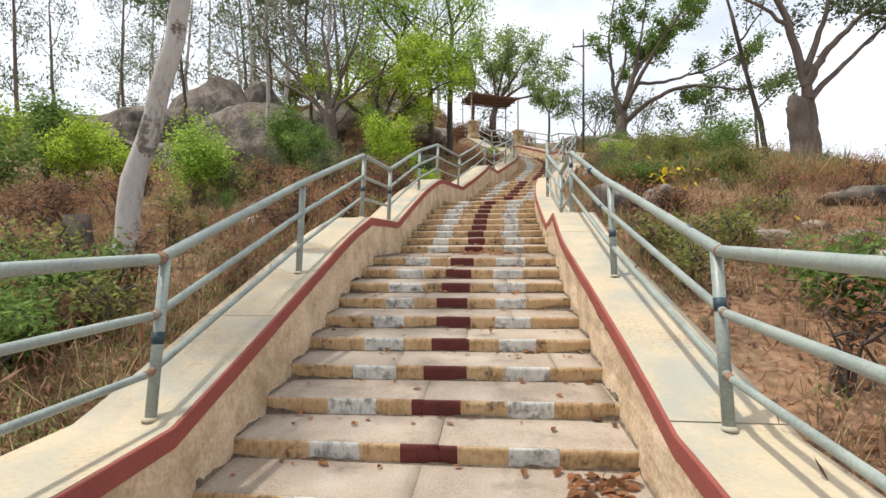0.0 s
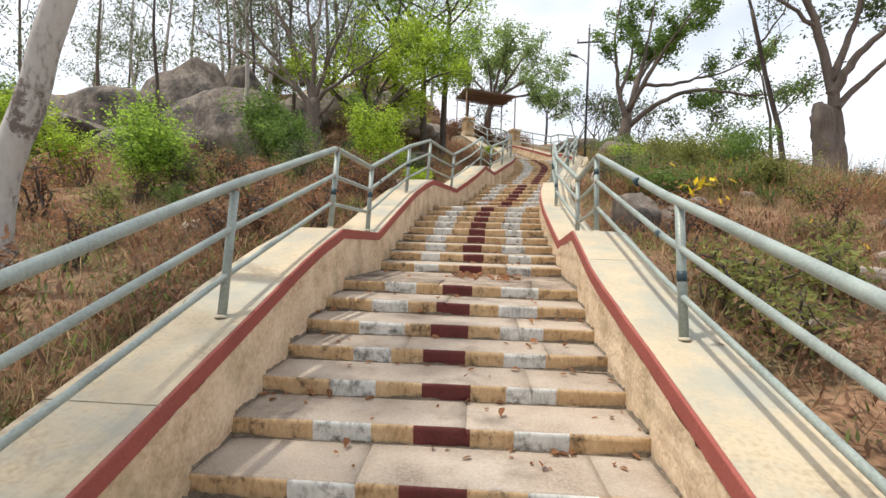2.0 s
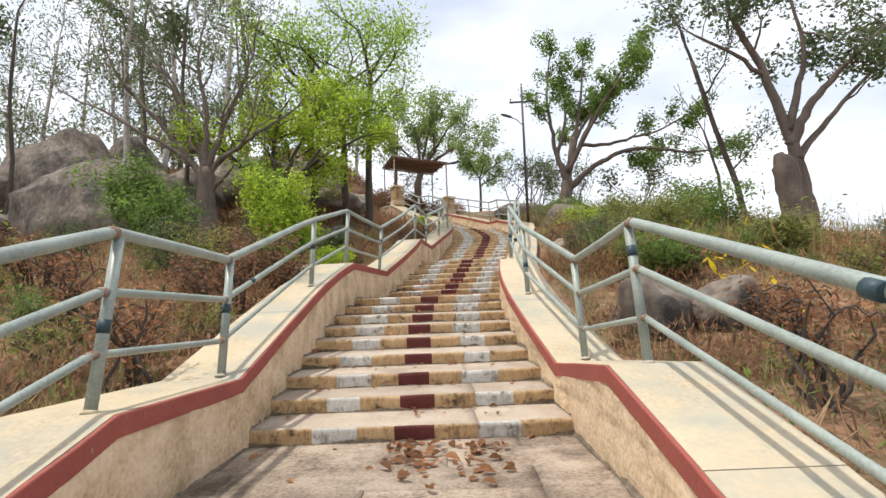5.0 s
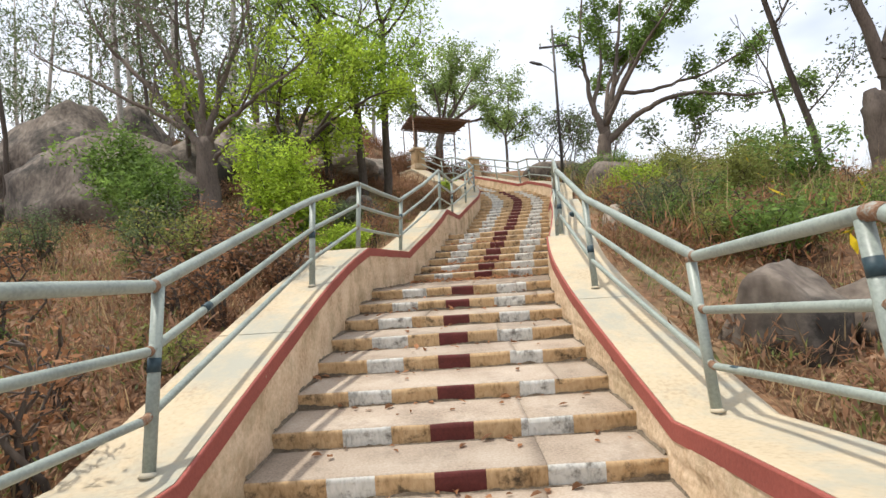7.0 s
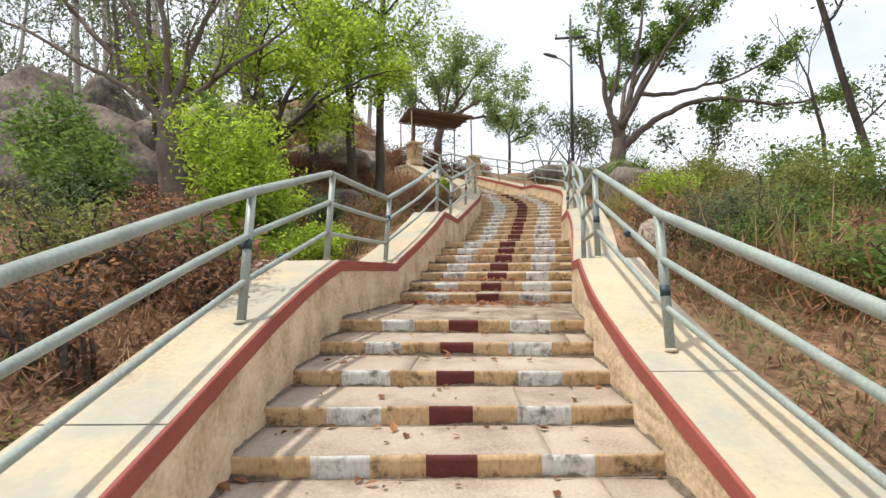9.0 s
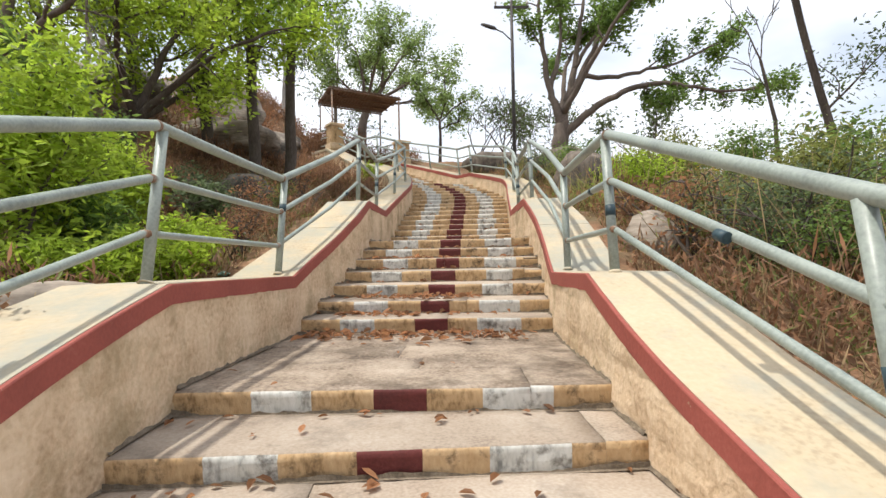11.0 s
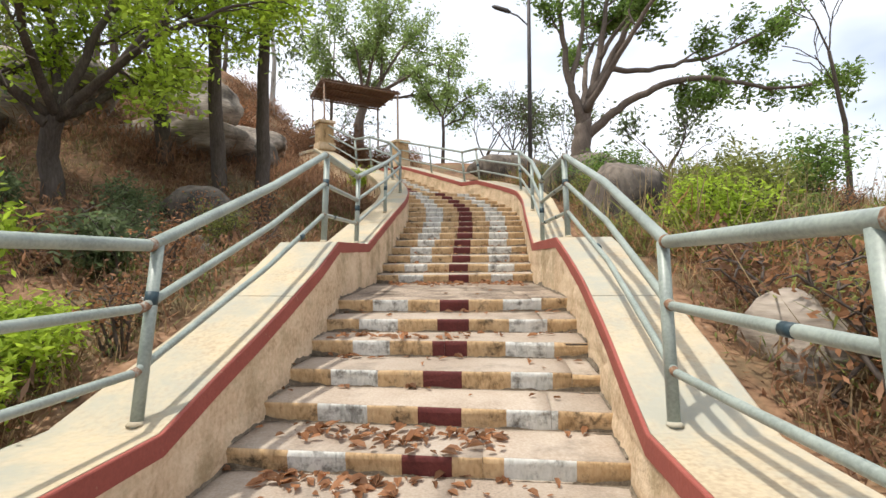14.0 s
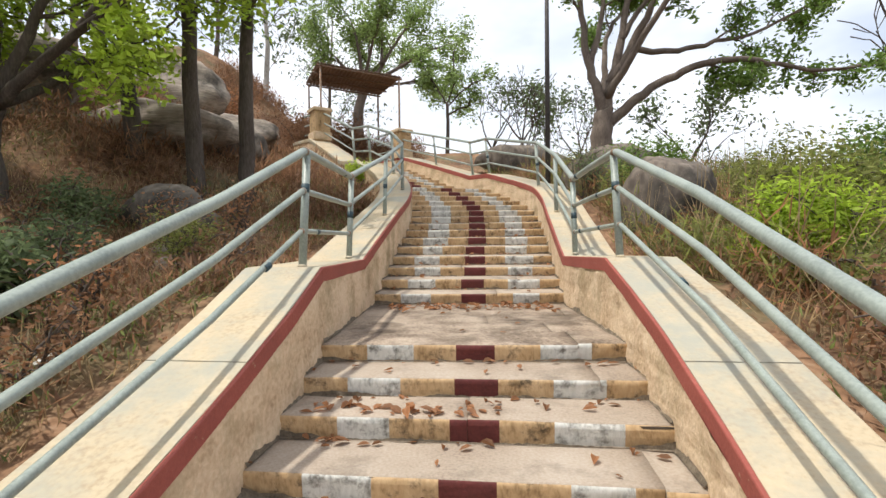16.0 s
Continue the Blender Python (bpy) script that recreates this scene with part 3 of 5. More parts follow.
def grow(bm, start, direction, length, radius, depth, rng, twigs, bend=0.25, fork=(2, 3), angle=0.6, up=0.15, seg=5, tip=0.012, ratio=0.72):
    """A limb that tapers, bends and forks; collects twig points."""
    n = 5 if depth > 1 else 3
    pts, d, p = [Vector(start)], Vector(direction).normalized(), Vector(start)
    end_r = max(tip, radius * (0.62 if depth else 0.35))
    radii = [radius]
    for i in range(n):
        d = (d + Vector((rng.gauss(0, bend), rng.gauss(0, bend), rng.gauss(0, bend) + up)) * 0.5).normalized()
        p = p + d * length / n
        pts.append(p)
        radii.append(radius + (end_r - radius) * (i + 1) / n)
        if depth <= 1:
            twigs.append(p.copy())
    tube(bm, pts, radii, seg if depth < 3 else seg + 3, caps=False)
    if depth <= 0:
        return
    for k in range(rng.randint(*fork)):
        j = n if k == 0 else rng.randint(max(1, n - 3), n)
        nd = (d * math.cos(angle) + Vector((rng.gauss(0, 1), rng.gauss(0, 1), rng.gauss(0, 0.6))).normalized() * math.sin(angle) * rng.uniform(0.6, 1.3)).normalized()
        grow(bm, pts[j], nd, length * ratio * rng.uniform(0.8, 1.15), radii[j] * (0.85 if k == 0 else 0.65), depth - 1, rng, twigs, bend, fork, angle, up, seg, tip, ratio)


def tree(at, trunk, limbs, seed, leaf, n_leaf, leaf_size, label, depth=3, bark=None, spread=0.25, length=2.2, angle=0.6, up=0.12, droop=0.3, long=2.2, fork=(2, 3), ratio=0.72, name="tree", sink=0.3):
    """trunk: [(x, y, z, radius)...] from the ground up; limbs: [(trunk point index, direction, length factor, radius)]."""
    t = blank(name, label, "tree", at=at)
    rng = random.Random(seed)
    bm = bmesh.new()
    pts = [Vector(q[:3]) for q in trunk]
    pts[0] = pts[0] - Vector((0, 0, sink))
    fine = []
    rad = []
    for i in range(len(pts) - 1):
        for k in range(4):
            f = k / 4
            q = pts[i].lerp(pts[i + 1], f)
            r = trunk[i][3] + (trunk[i + 1][3] - trunk[i][3]) * f
            fine.append(q + Vector((noise.noise(q * 1.7 + Vector((seed, 0, 0))), noise.noise(q * 1.7 + Vector((0, seed, 0))), 0)) * r * 0.35)
            rad.append(r * (1 + 0.1 * noise.noise(q * 3)))
    fine.append(pts[-1])
    rad.append(trunk[-1][3])
    rad[0] *= 1.35
    tube(bm, fine, rad, 12, caps=True)
    twigs = []
    for i, d, f, r in limbs:
        grow(bm, fine[min(len(fine) - 1, int(i * 4))], d, length * f, r, depth, rng, twigs, angle=angle, up=up, fork=fork, ratio=ratio)
    part("trunk", bm, bark or M_BARK, t)
    if n_leaf and twigs:
        v, f = leaf_cloud(twigs, leaf_size, seed, n_leaf, spread, long, droop)
        me = bpy.data.meshes.new("crown")
        me.from_pydata(v.tolist(), [], f.tolist())
        me.materials.append(LEAF[leaf])
        crown = new("crown", me)
        crown.parent = t
    return t


def limbed_tree(at, trunk, limbs, seed, leaf, n_leaf, leaf_size, label, bark=None, twig=1.0, depth=2, first=0.35, step=0.45, spread=0.2, long=2.2, droop=0.2, up=0.1, angle=0.6, tip=0.03, name="tree", bare=()):
    """A tree whose main limbs are bent, tapering runs [(x, y, z)...] with a first radius; twigs and leaves grow along them."""
    t = blank(name, label, "tree", at=at)
    rng = random.Random(seed)
    bm = bmesh.new()
    twigs = []

    def smooth(pts):
        out = []
        for i in range(len(pts) - 1):
            q = [Vector(pts[max(0, min(len(pts) - 1, i + k))]) for k in (-1, 0, 1, 2)]
            for j in range(4):
                f = j / 4
                v = 0.5 * (2 * q[1] + (q[2] - q[0]) * f + (2 * q[0] - 5 * q[1] + 4 * q[2] - q[3]) * f * f + (3 * q[1] - q[0] - 3 * q[2] + q[3]) * f ** 3)
                out.append(v + Vector((rng.gauss(0, 1), rng.gauss(0, 1), rng.gauss(0, 1))) * 0.018)
        return out + [Vector(pts[-1])]
    fine = smooth([q[:3] for q in trunk])
    rad = [interp([(i * 4, q[3]) for i, q in enumerate(trunk)], k) * (1 + 0.12 * noise.noise(fine[k] * 2.1)) for k in range(len(fine))]
    rad[0] *= 1.4
    fine[0].z -= 0.5
    tube(bm, fine, rad, 14)
    for li, (r0, pts) in enumerate(limbs):
        path = smooth(pts)
        n = len(path)
        rr_ = [r0 + (tip - r0) * (k / (n - 1)) ** 0.8 for k in range(n)]
        tube(bm, path, rr_, 9)
        if li in bare:
            continue
        run, due = 0.0, 0.0
        total = sum((b - a).length for a, b in zip(path, path[1:]))
        for k in range(1, n):
            run += (path[k] - path[k - 1]).length
            if run < first * total or run < due:
                continue
            due = run + step * rng.uniform(0.7, 1.3)
            d = (path[k] - path[k - 1]).normalized()
            side_ = Vector((rng.gauss(0, 1), rng.gauss(0, 1), rng.gauss(0.25, 0.6))).normalized()
            grow(bm, path[k], (d * 0.7 + side_).normalized(), twig * rng.uniform(0.7, 1.2), min(0.045, rr_[k] * 0.55), depth, rng, twigs, angle=angle, up=up, seg=4, tip=0.008)
        grow(bm, path[-1], (path[-1] - path[-2]).normalized(), twig, tip, depth, rng, twigs, angle=angle, up=up, seg=4, tip=0.008)
    part("trunk", bm, bark or M_BARK, t)
    if n_leaf and twigs:
        v, f = leaf_cloud(twigs, leaf_size, seed, n_leaf, spread, long, droop)
        me = bpy.data.meshes.new("crown")
        me.from_pydata(v.tolist(), [], f.tolist())
        me.materials.append(LEAF[leaf])
        crown = new("crown", me)
        crown.parent = t
    return t


def gz(x, y):
    return ground_z(x, y)


# ---- shrubs and weeds ----


def shrub(at, height, width, leaf, n_leaf, leaf_size, seed, label, long=2.4, stems=9, droop=0.1):
    b = blank("shrub", label, "shrub", "hillside shrubs", at=at)
    rng = random.Random(seed)
    bm = bmesh.new()
    tw = []
    for k in range(stems):
        a = rng.uniform(0, 6.283)
        out = rng.uniform(0.1, 1.0) * width * 0.5
        h = height * rng.uniform(0.55, 1.0)
        p = Vector((rng.uniform(-.1, .1), rng.uniform(-.1, .1), -0.1))
        tip = Vector((math.cos(a) * out, math.sin(a) * out, h))
        pts = [p + (tip - p) * f + Vector((rng.gauss(0, .05), rng.gauss(0, .05), 0.12 * h * math.sin(3.14 * f))) for f in (0, .25, .5, .75, 1)]
        tube(bm, pts, [0.02, 0.016, 0.012, 0.008, 0.004], 5, caps=False)
        tw += pts[1:]
        for q in pts[2:]:
            for _ in range(2):
                e = q + Vector((rng.gauss(0, .2), rng.gauss(0, .2), rng.uniform(-0.05, .25))) * width * 0.5
                tube(bm, [q, q.lerp(e, .5) + Vector((0, 0, .03)), e], [0.008, 0.006, 0.003], 4, caps=False)
                tw += [e, q.lerp(e, .6)]
    part("stem", bm, M_BARK, b)
    v, f = leaf_cloud(tw, leaf_size, seed, n_leaf, width * 0.085, long, droop)
    me = bpy.data.meshes.new("foliage")
    me.from_pydata(v.tolist(), [], f.tolist())
    me.materials.append(LEAF[leaf])
    o = new("foliage", me)
    o.parent = b
    return b


def scatter(name, label, category, n, region, leaf, seed, height, blades, width, flat=0.0, clump=0.5):
    """Many small plants in one mesh: each a few blades or leaves from a point of the ground."""
    rng = np.random.RandomState(seed)
    verts, faces = [], []
    tries = 0
    while len(faces) < n * blades and tries < n * 6:
        tries += 1
        x, y = region(rng)
        if noise.noise((x * clump, y * clump, seed)) < -0.05 and rng.rand() < 0.8:
            continue
        q = int(np.argmin((CX - x) ** 2 + (CY - y) ** 2))
        if (CX[q] - x) ** 2 + (CY[q] - y) ** 2 < 1.9 ** 2:
            continue
        if float(np.min((CX - x) ** 2 + (CY - y) ** 2)) < 2.06 ** 2:
            continue
        z = ground_z(x, y)
        hh = height * rng.uniform(0.5, 1.35)
        for _ in range(blades):
            a, lean = rng.uniform(0, 6.283), rng.uniform(0.15, 0.9)
            h0 = hh * rng.uniform(0.0, 0.75) if flat else 0.0
            d = np.array((math.cos(a) * lean, math.sin(a) * lean, 1.0 - 0.5 * lean - flat * rng.uniform(0.3, 1.2)))
            w = np.array((-math.sin(a), math.cos(a), rng.uniform(-.4, .4))) * width * rng.uniform(0.6, 1.4)
            base = np.array((x, y, z + h0 - 0.02)) + rng.normal(0, 0.05 + 0.1 * flat, 3) * (1, 1, 0.2)
            L = hh * (1 - 0.6 * flat) * rng.uniform(0.6, 1.1)
            i = len(verts)
            verts += [tuple(base - w * 0.3), tuple(base + d * L * 0.5 + w), tuple(base + d * L), tuple(base + d * L * 0.5 - w)]
            faces.append((i, i + 1, i + 2, i + 3))
    me = bpy.data.meshes.new(name)
    me.from_pydata(verts, [], faces)
    me.materials.append(LEAF[leaf])
    return tagged(new(name, me), label, category, kind="stuff")


def left_side(rng):
    return -1.6 - 13 * rng.rand() ** 1.7, rng.uniform(-2, 30)


def right_side(rng):
    return 1.4 + 12 * rng.rand() ** 1.7, rng.uniform(-2, 28)


def both(rng):
    return left_side(rng) if rng.rand() < 0.55 else right_side(rng)


scatter("dry_weeds", "dry red-brown weeds covering the hillside", "weeds", 20000, both, "red_dry_leaf", 3, 0.33, 9, 0.011, 0.55)
scatter("dry_grass", "straw-coloured dry grass on the hillside", "grass", 15000, both, "straw", 5, 0.30, 5, 0.005)
scatter("leaf_litter", "brown fallen leaves lying on the hillside", "leaves", 16000, both, "dry_leaf", 7, 0.08, 3, 0.02, 0.9)
scatter("dry_twigs", "thin pale dry stems among the weeds", "grass", 5000, both, "straw", 8, 0.5, 2, 0.0035)
scatter("green_weeds", "low green weeds among the dry plants", "weeds", 7000, both, "green_weed_leaf", 9, 0.24, 10, 0.008, 0.5, 0.3)
scatter("tall_weeds", "tall yellow-green weeds on the slope", "weeds", 1300, lambda r: (r.uniform(2.2, 9), r.uniform(12, 27)), "yellow_green_leaf", 11, 0.6, 20, 0.010, 0.6, 0.35)
scatter("tall_dry_weeds", "tall dry brown weeds on the slope", "weeds", 1600, lambda r: (r.uniform(2.2, 9), r.uniform(11, 27)), "dry_leaf", 12, 0.6, 14, 0.009, 0.6, 0.35)
scatter("dry_stalks", "tall dry stalks on the slope", "grass", 1500, lambda r: (r.uniform(2.2, 10), r.uniform(12, 28)), "straw", 13, 1.2, 3, 0.005, 0.0, 0.35)
scatter("yellow_flowers", "small yellow flowers on the weeds", "flowers", 45, lambda r: (r.uniform(2.5, 7), r.uniform(9, 24)), "yellow_flower", 15, 1.0, 3, 0.03, 0.95)
scatter("dry_thicket", "dry brown thicket on the upper slope", "weeds", 4500, lambda r: (r.uniform(-9, -0.5), r.uniform(22, 40)), "red_dry_leaf", 17, 0.6, 9, 0.012, 0.5, 0.4)

# ---- boulders on the hill ----
rock("boulder", (-17.0, 24.0, gz(-17.0, 24) + 0.4), (2.8, 1.9, 2.7), 3, "tall grey granite boulder behind green bushes", 4)
rock("boulder", (-12.3, 20.9, gz(-12.3, 20.9) + 0.35), (3.9, 2.0, 2.3), 5, "large rounded grey granite boulder on the slope", 4)
rock("boulder", (-10.4, 21.8, gz(-10.4, 21.8) + 0.2), (2.0, 1.4, 1.6), 8, "dark weathered granite boulder beside a tree", 4)
rock("boulder", (-20.5, 22.5, gz(-20.5, 22.5) + 0.2), (3.0, 2.0, 1.7), 11, "grey granite boulder half hidden by bushes", 4)
rock("boulder", (-8.1, 27.2, gz(-8.1, 27.2) + 0.25), (2.5, 1.5, 1.0), 13, "broad grey granite slab on the upper slope", 4)
rock("boulder", (-6.2, 24.2, gz(-6.2, 24.2) + 0.1), (2.0, 1.2, 0.55), 14, "flat layered granite slab among dry leaves", 4)
rock("boulder", (-7.2, 29.4, gz(-7.2, 29.4) + 0.1), (2.4, 1.4, 0.9), 27, "broad pale granite slab above dry leaves", 4)
rock("boulder", (-9.4, 23.6, gz(-9.4, 23.6) + 0.3), (2.4, 1.4, 1.3), 28, "broad layered granite slab on the slope", 4)
rock("boulder", (-5.4, 26.0, gz(-5.4, 26.0) + 0.1), (1.2, 0.8, 0.5), 16, "grey boulder below the upper flight", 3)
rock("boulder", (-4.3, 21.2, gz(-4.3, 21.2) + 0.1), (0.8, 0.6, 0.5), 17, "small grey boulder under the trees", 3)
rock("boulder", (2.25, 9.9, gz(2.25, 9.9) + 0.1), (0.46, 0.44, 0.62), 19, "brown-grey granite boulder beside the parapet", 4)
rock("boulder", (3.05, 9.9, gz(3.05, 9.9) + 0.06), (0.42, 0.42, 0.5), 20, "brown-grey granite boulder beside the parapet", 3)
rock("boulder", (3.2, 20.4, gz(3.2, 20.4) + 0.35), (0.75, 0.6, 0.85), 24, "dark rounded granite boulder behind the railing", 4)
rock("boulder", (2.25, 15.0, gz(2.25, 15.0) + 0.1), (0.36, 0.32, 0.38), 23, "upright pale granite rock beside the parapet", 3)
rock("boulder", (3.2, 15.2, gz(3.2, 15.2) + 0.05), (0.5, 0.4, 0.25), 23, "low brown rock in dry grass", 3)
rock("boulder", (3.6, 23.6, gz(3.6, 23.6) + 0.3), (1.2, 0.9, 0.75), 25, "dark grey boulder near the tree", 3)
rock("boulder", (2.6, 28.5, gz(2.6, 28.5) + 0.3), (1.6, 0.8, 0.6), 26, "dark rock behind the upper wall", 3)
rock("boulder", (-15.2, 18.0, gz(-15.2, 18) + 0.2), (2.0, 1.2, 1.0), 31, "low grey granite boulder behind bushes", 4)
rock("boulder", (-19.5, 19.0, gz(-19.5, 19) + 0.2), (2.6, 1.6, 1.4), 32, "low grey granite boulder behind bushes", 4)
rock("boulder", (-15.0, 25.6, gz(-15, 25.6) + 0.2), (1.6, 1.4, 1.8), 33, "grey granite boulder behind another", 4)
rock("boulder", (-24.5, 22.0, gz(-24.5, 22) + 0.3), (3.0, 2.0, 1.8), 34, "grey granite boulder on the slope", 4)
rock("boulder", (6.3, 9.6, gz(6.3, 9.6) + 0.02), (0.7, 0.5, 0.22), 36, "flat reddish rock outcrop on bare soil", 3)
rock("boulder", (5.3, 7.6, gz(5.3, 7.6)), (0.6, 0.5, 0.2), 37, "flat reddish rock outcrop on bare soil", 3)
rock("boulder", (4.6, 5.4, gz(4.6, 5.4)), (0.5, 0.4, 0.3), 38, "pale weathered rock on bare soil", 3)
rock("boulder", (-3.6, 7.2, gz(-3.6, 7.2)), (0.5, 0.35, 0.25), 39, "pale flat rock among dry weeds", 3)
rr = random.Random(8)
for k in range(34):
    sx = rr.choice((-1, 1))
    x, y = sx * rr.uniform(2.4, 8), rr.uniform(1, 20)
    r = rr.uniform(0.1, 0.34)
    rock("stone", (x, y, gz(x, y) + r * 0.1), (r * 1.4, r, r * 0.6), 40 + k, "pale weathered stone lying in dry weeds", 2, rot=rr.uniform(0, 6))

# ---- trees ----
tree((-3.68, 4.35, gz(-3.68, 4.35)), [(0, 0, 0, 0.15), (0.20, 0.05, 1.0, 0.125), (0.52, 0.12, 2.0, 0.115), (0.80, 0.2, 3.2, 0.10), (0.75, 0.2, 5.0, 0.085), (0.1, 0.0, 8.0, 0.06)],
     [(5, (-0.2, 0.3, 1), 1, 0.05), (5, (-0.7, -0.8, 0.5), 1.2, 0.04), (4.7, (-0.3, -1, 0.5), 1.4, 0.04), (4.7, (-0.9, 0.3, 0.5), 1.2, 0.04), (5, (-0.4, -0.9, 0.6), 1.2, 0.04)], 2, "dull_green_leaf", 2200, 0.06, "pale leaning eucalyptus tree with peeling bark", bark=M_PALE, depth=2, length=1.7, droop=0.8, long=4)
s_ = blank("tree_stump", "short dark cut tree stump beside the pale eucalyptus", "stump", at=(-4.15, 4.3, gz(-4.15, 4.3)))
bm = bmesh.new()
tube(bm, [(0, 0, -0.2), (0.0, 0, 0.25), (-0.02, 0, 0.62)], [0.22, 0.15, 0.14], 12)
part("stump_body", bm, M_BARK, s_)

# multi-stemmed bare tree
limbed_tree((-7.4, 18.2, gz(-7.4, 18.2)), [(0.05, 0, 0, 0.32), (0, 0, 0.7, 0.27), (-0.08, 0, 1.5, 0.26), (-0.12, 0, 2.4, 0.22)],
            [(0.13, [(-0.15, 0, 2.0), (-0.45, 0, 2.5), (-1.0, 0.1, 3.2), (-2.0, 0.2, 4.3), (-3.0, 0.3, 5.4), (-3.5, 0.3, 6.3)]), (0.09, [(-0.4, 0, 2.5), (-1.0, -0.2, 3.0), (-1.8, -0.5, 3.5), (-3.0, -0.8, 4.2)]),
             (0.12, [(-0.12, 0, 2.3), (-0.3, 0.1, 2.9), (-0.65, 0.2, 3.8), (-1.2, 0.3, 4.8), (-1.8, 0.3, 5.8)]), (0.12, [(-0.1, 0, 2.3), (-0.08, -0.1, 3.1), (0.0, -0.2, 4.2), (-0.25, -0.2, 5.3), (-0.2, -0.2, 6.4)]),
             (0.12, [(-0.1, 0, 2.3), (0.12, 0, 2.9), (0.45, 0.1, 3.9), (0.9, 0.1, 4.9), (1.25, 0.2, 6.1)]), (0.10, [(-0.05, 0, 2.1), (0.3, -0.1, 2.6), (0.95, -0.2, 2.95), (1.6, -0.3, 3.3), (2.4, -0.3, 3.75)]),
             (0.09, [(0.0, 0, 1.7), (0.4, -0.1, 2.0), (0.85, -0.2, 2.45)]), (0.10, [(-0.1, 0, 2.3), (0.2, 0.8, 3.2), (0.5, 1.5, 4.4), (0.6, 1.9, 5.6)]), (0.09, [(-0.6, 0.1, 3.0), (-1.1, 0.5, 4.2), (-1.6, 0.8, 5.4), (-2.4, 1.0, 6.4)])],
            5, "dull_green_leaf", 3000, 0.05, "bare grey-brown multi-stemmed tree with thin branches", bark=M_TWIG, twig=0.85, depth=3, first=0.35, step=0.5, spread=0.2, up=0.08, angle=0.5, bare=(6,))
# bright green tree
limbed_tree((-6.3, 20.4, gz(-6.3, 20.4)), [(0, 0, 0, 0.18), (-0.1, 0, 0.8, 0.15), (0.1, -0.1, 1.5, 0.13)],
            [(0.10, [(0.1, -0.1, 1.4), (0.9, -0.2, 2.0), (1.8, -0.3, 2.6), (2.8, -0.4, 3.0)]), (0.10, [(0.1, -0.1, 1.4), (0.5, 0, 2.4), (0.9, 0.1, 3.4), (1.2, 0.1, 4.2)]),
             (0.10, [(0.0, -0.1, 1.3), (-0.7, -0.2, 2.0), (-1.4, -0.3, 2.6), (-2.0, -0.4, 3.1)]), (0.09, [(0.1, -0.1, 1.4), (0.3, -0.9, 2.2), (0.7, -1.7, 2.9), (1.1, -2.3, 3.3)]),
             (0.09, [(0.1, -0.1, 1.4), (-0.1, 0.2, 2.6), (-0.4, 0.3, 3.7), (-0.5, 0.4, 4.4)]), (0.08, [(0.1, -0.1, 1.4), (0.8, 0.9, 2.3), (1.4, 1.7, 3.1)]),
             (0.08, [(0.1, -0.1, 1.4), (-0.6, -0.9, 2.1), (-1.1, -1.7, 2.6)]), (0.06, [(0.9, -0.2, 2.0), (1.7, 0.1, 3.1), (2.1, 0.2, 3.9)])],
            7, "fresh_green_leaf", 16000, 0.062, "bright lime-green leafy tree on the slope", twig=0.7, depth=2, first=0.35, step=0.33, spread=0.2, up=0.04)
for (x, y, lean, sd, h) in ((-4.4, 22.4, -0.3, 21, 5.6), (-3.75, 23.0, 0.15, 22, 6.4), (-5.7, 22.8, -0.5, 23, 5.2)):
    tree((x, y, gz(x, y)), [(0, 0, 0, 0.16), (lean * 0.3, 0, h * 0.35, 0.13), (lean * 0.5, 0.1, h * 0.7, 0.11), (lean, 0.1, h, 0.09)],
         [(3, (lean - 0.4, -0.5, 0.6), 1.1, 0.07), (3, (0.6, 0.4, 0.7), 1, 0.06), (2.9, (0.8, -0.6, 0.4), 1, 0.05), (2.8, (-0.9, -0.3, 0.5), 1, 0.05), (2.2, (0.7, -0.5, 0.35), 0.8, 0.045), (1.9, (-0.8, -0.5, 0.3), 0.9, 0.05), (1.7, (0.5, -0.8, 0.3), 0.7, 0.04)], sd, "leaf_green", 5500, 0.062,
         "slim dark-trunked tree with a green crown", depth=2, length=1.6, spread=0.35)
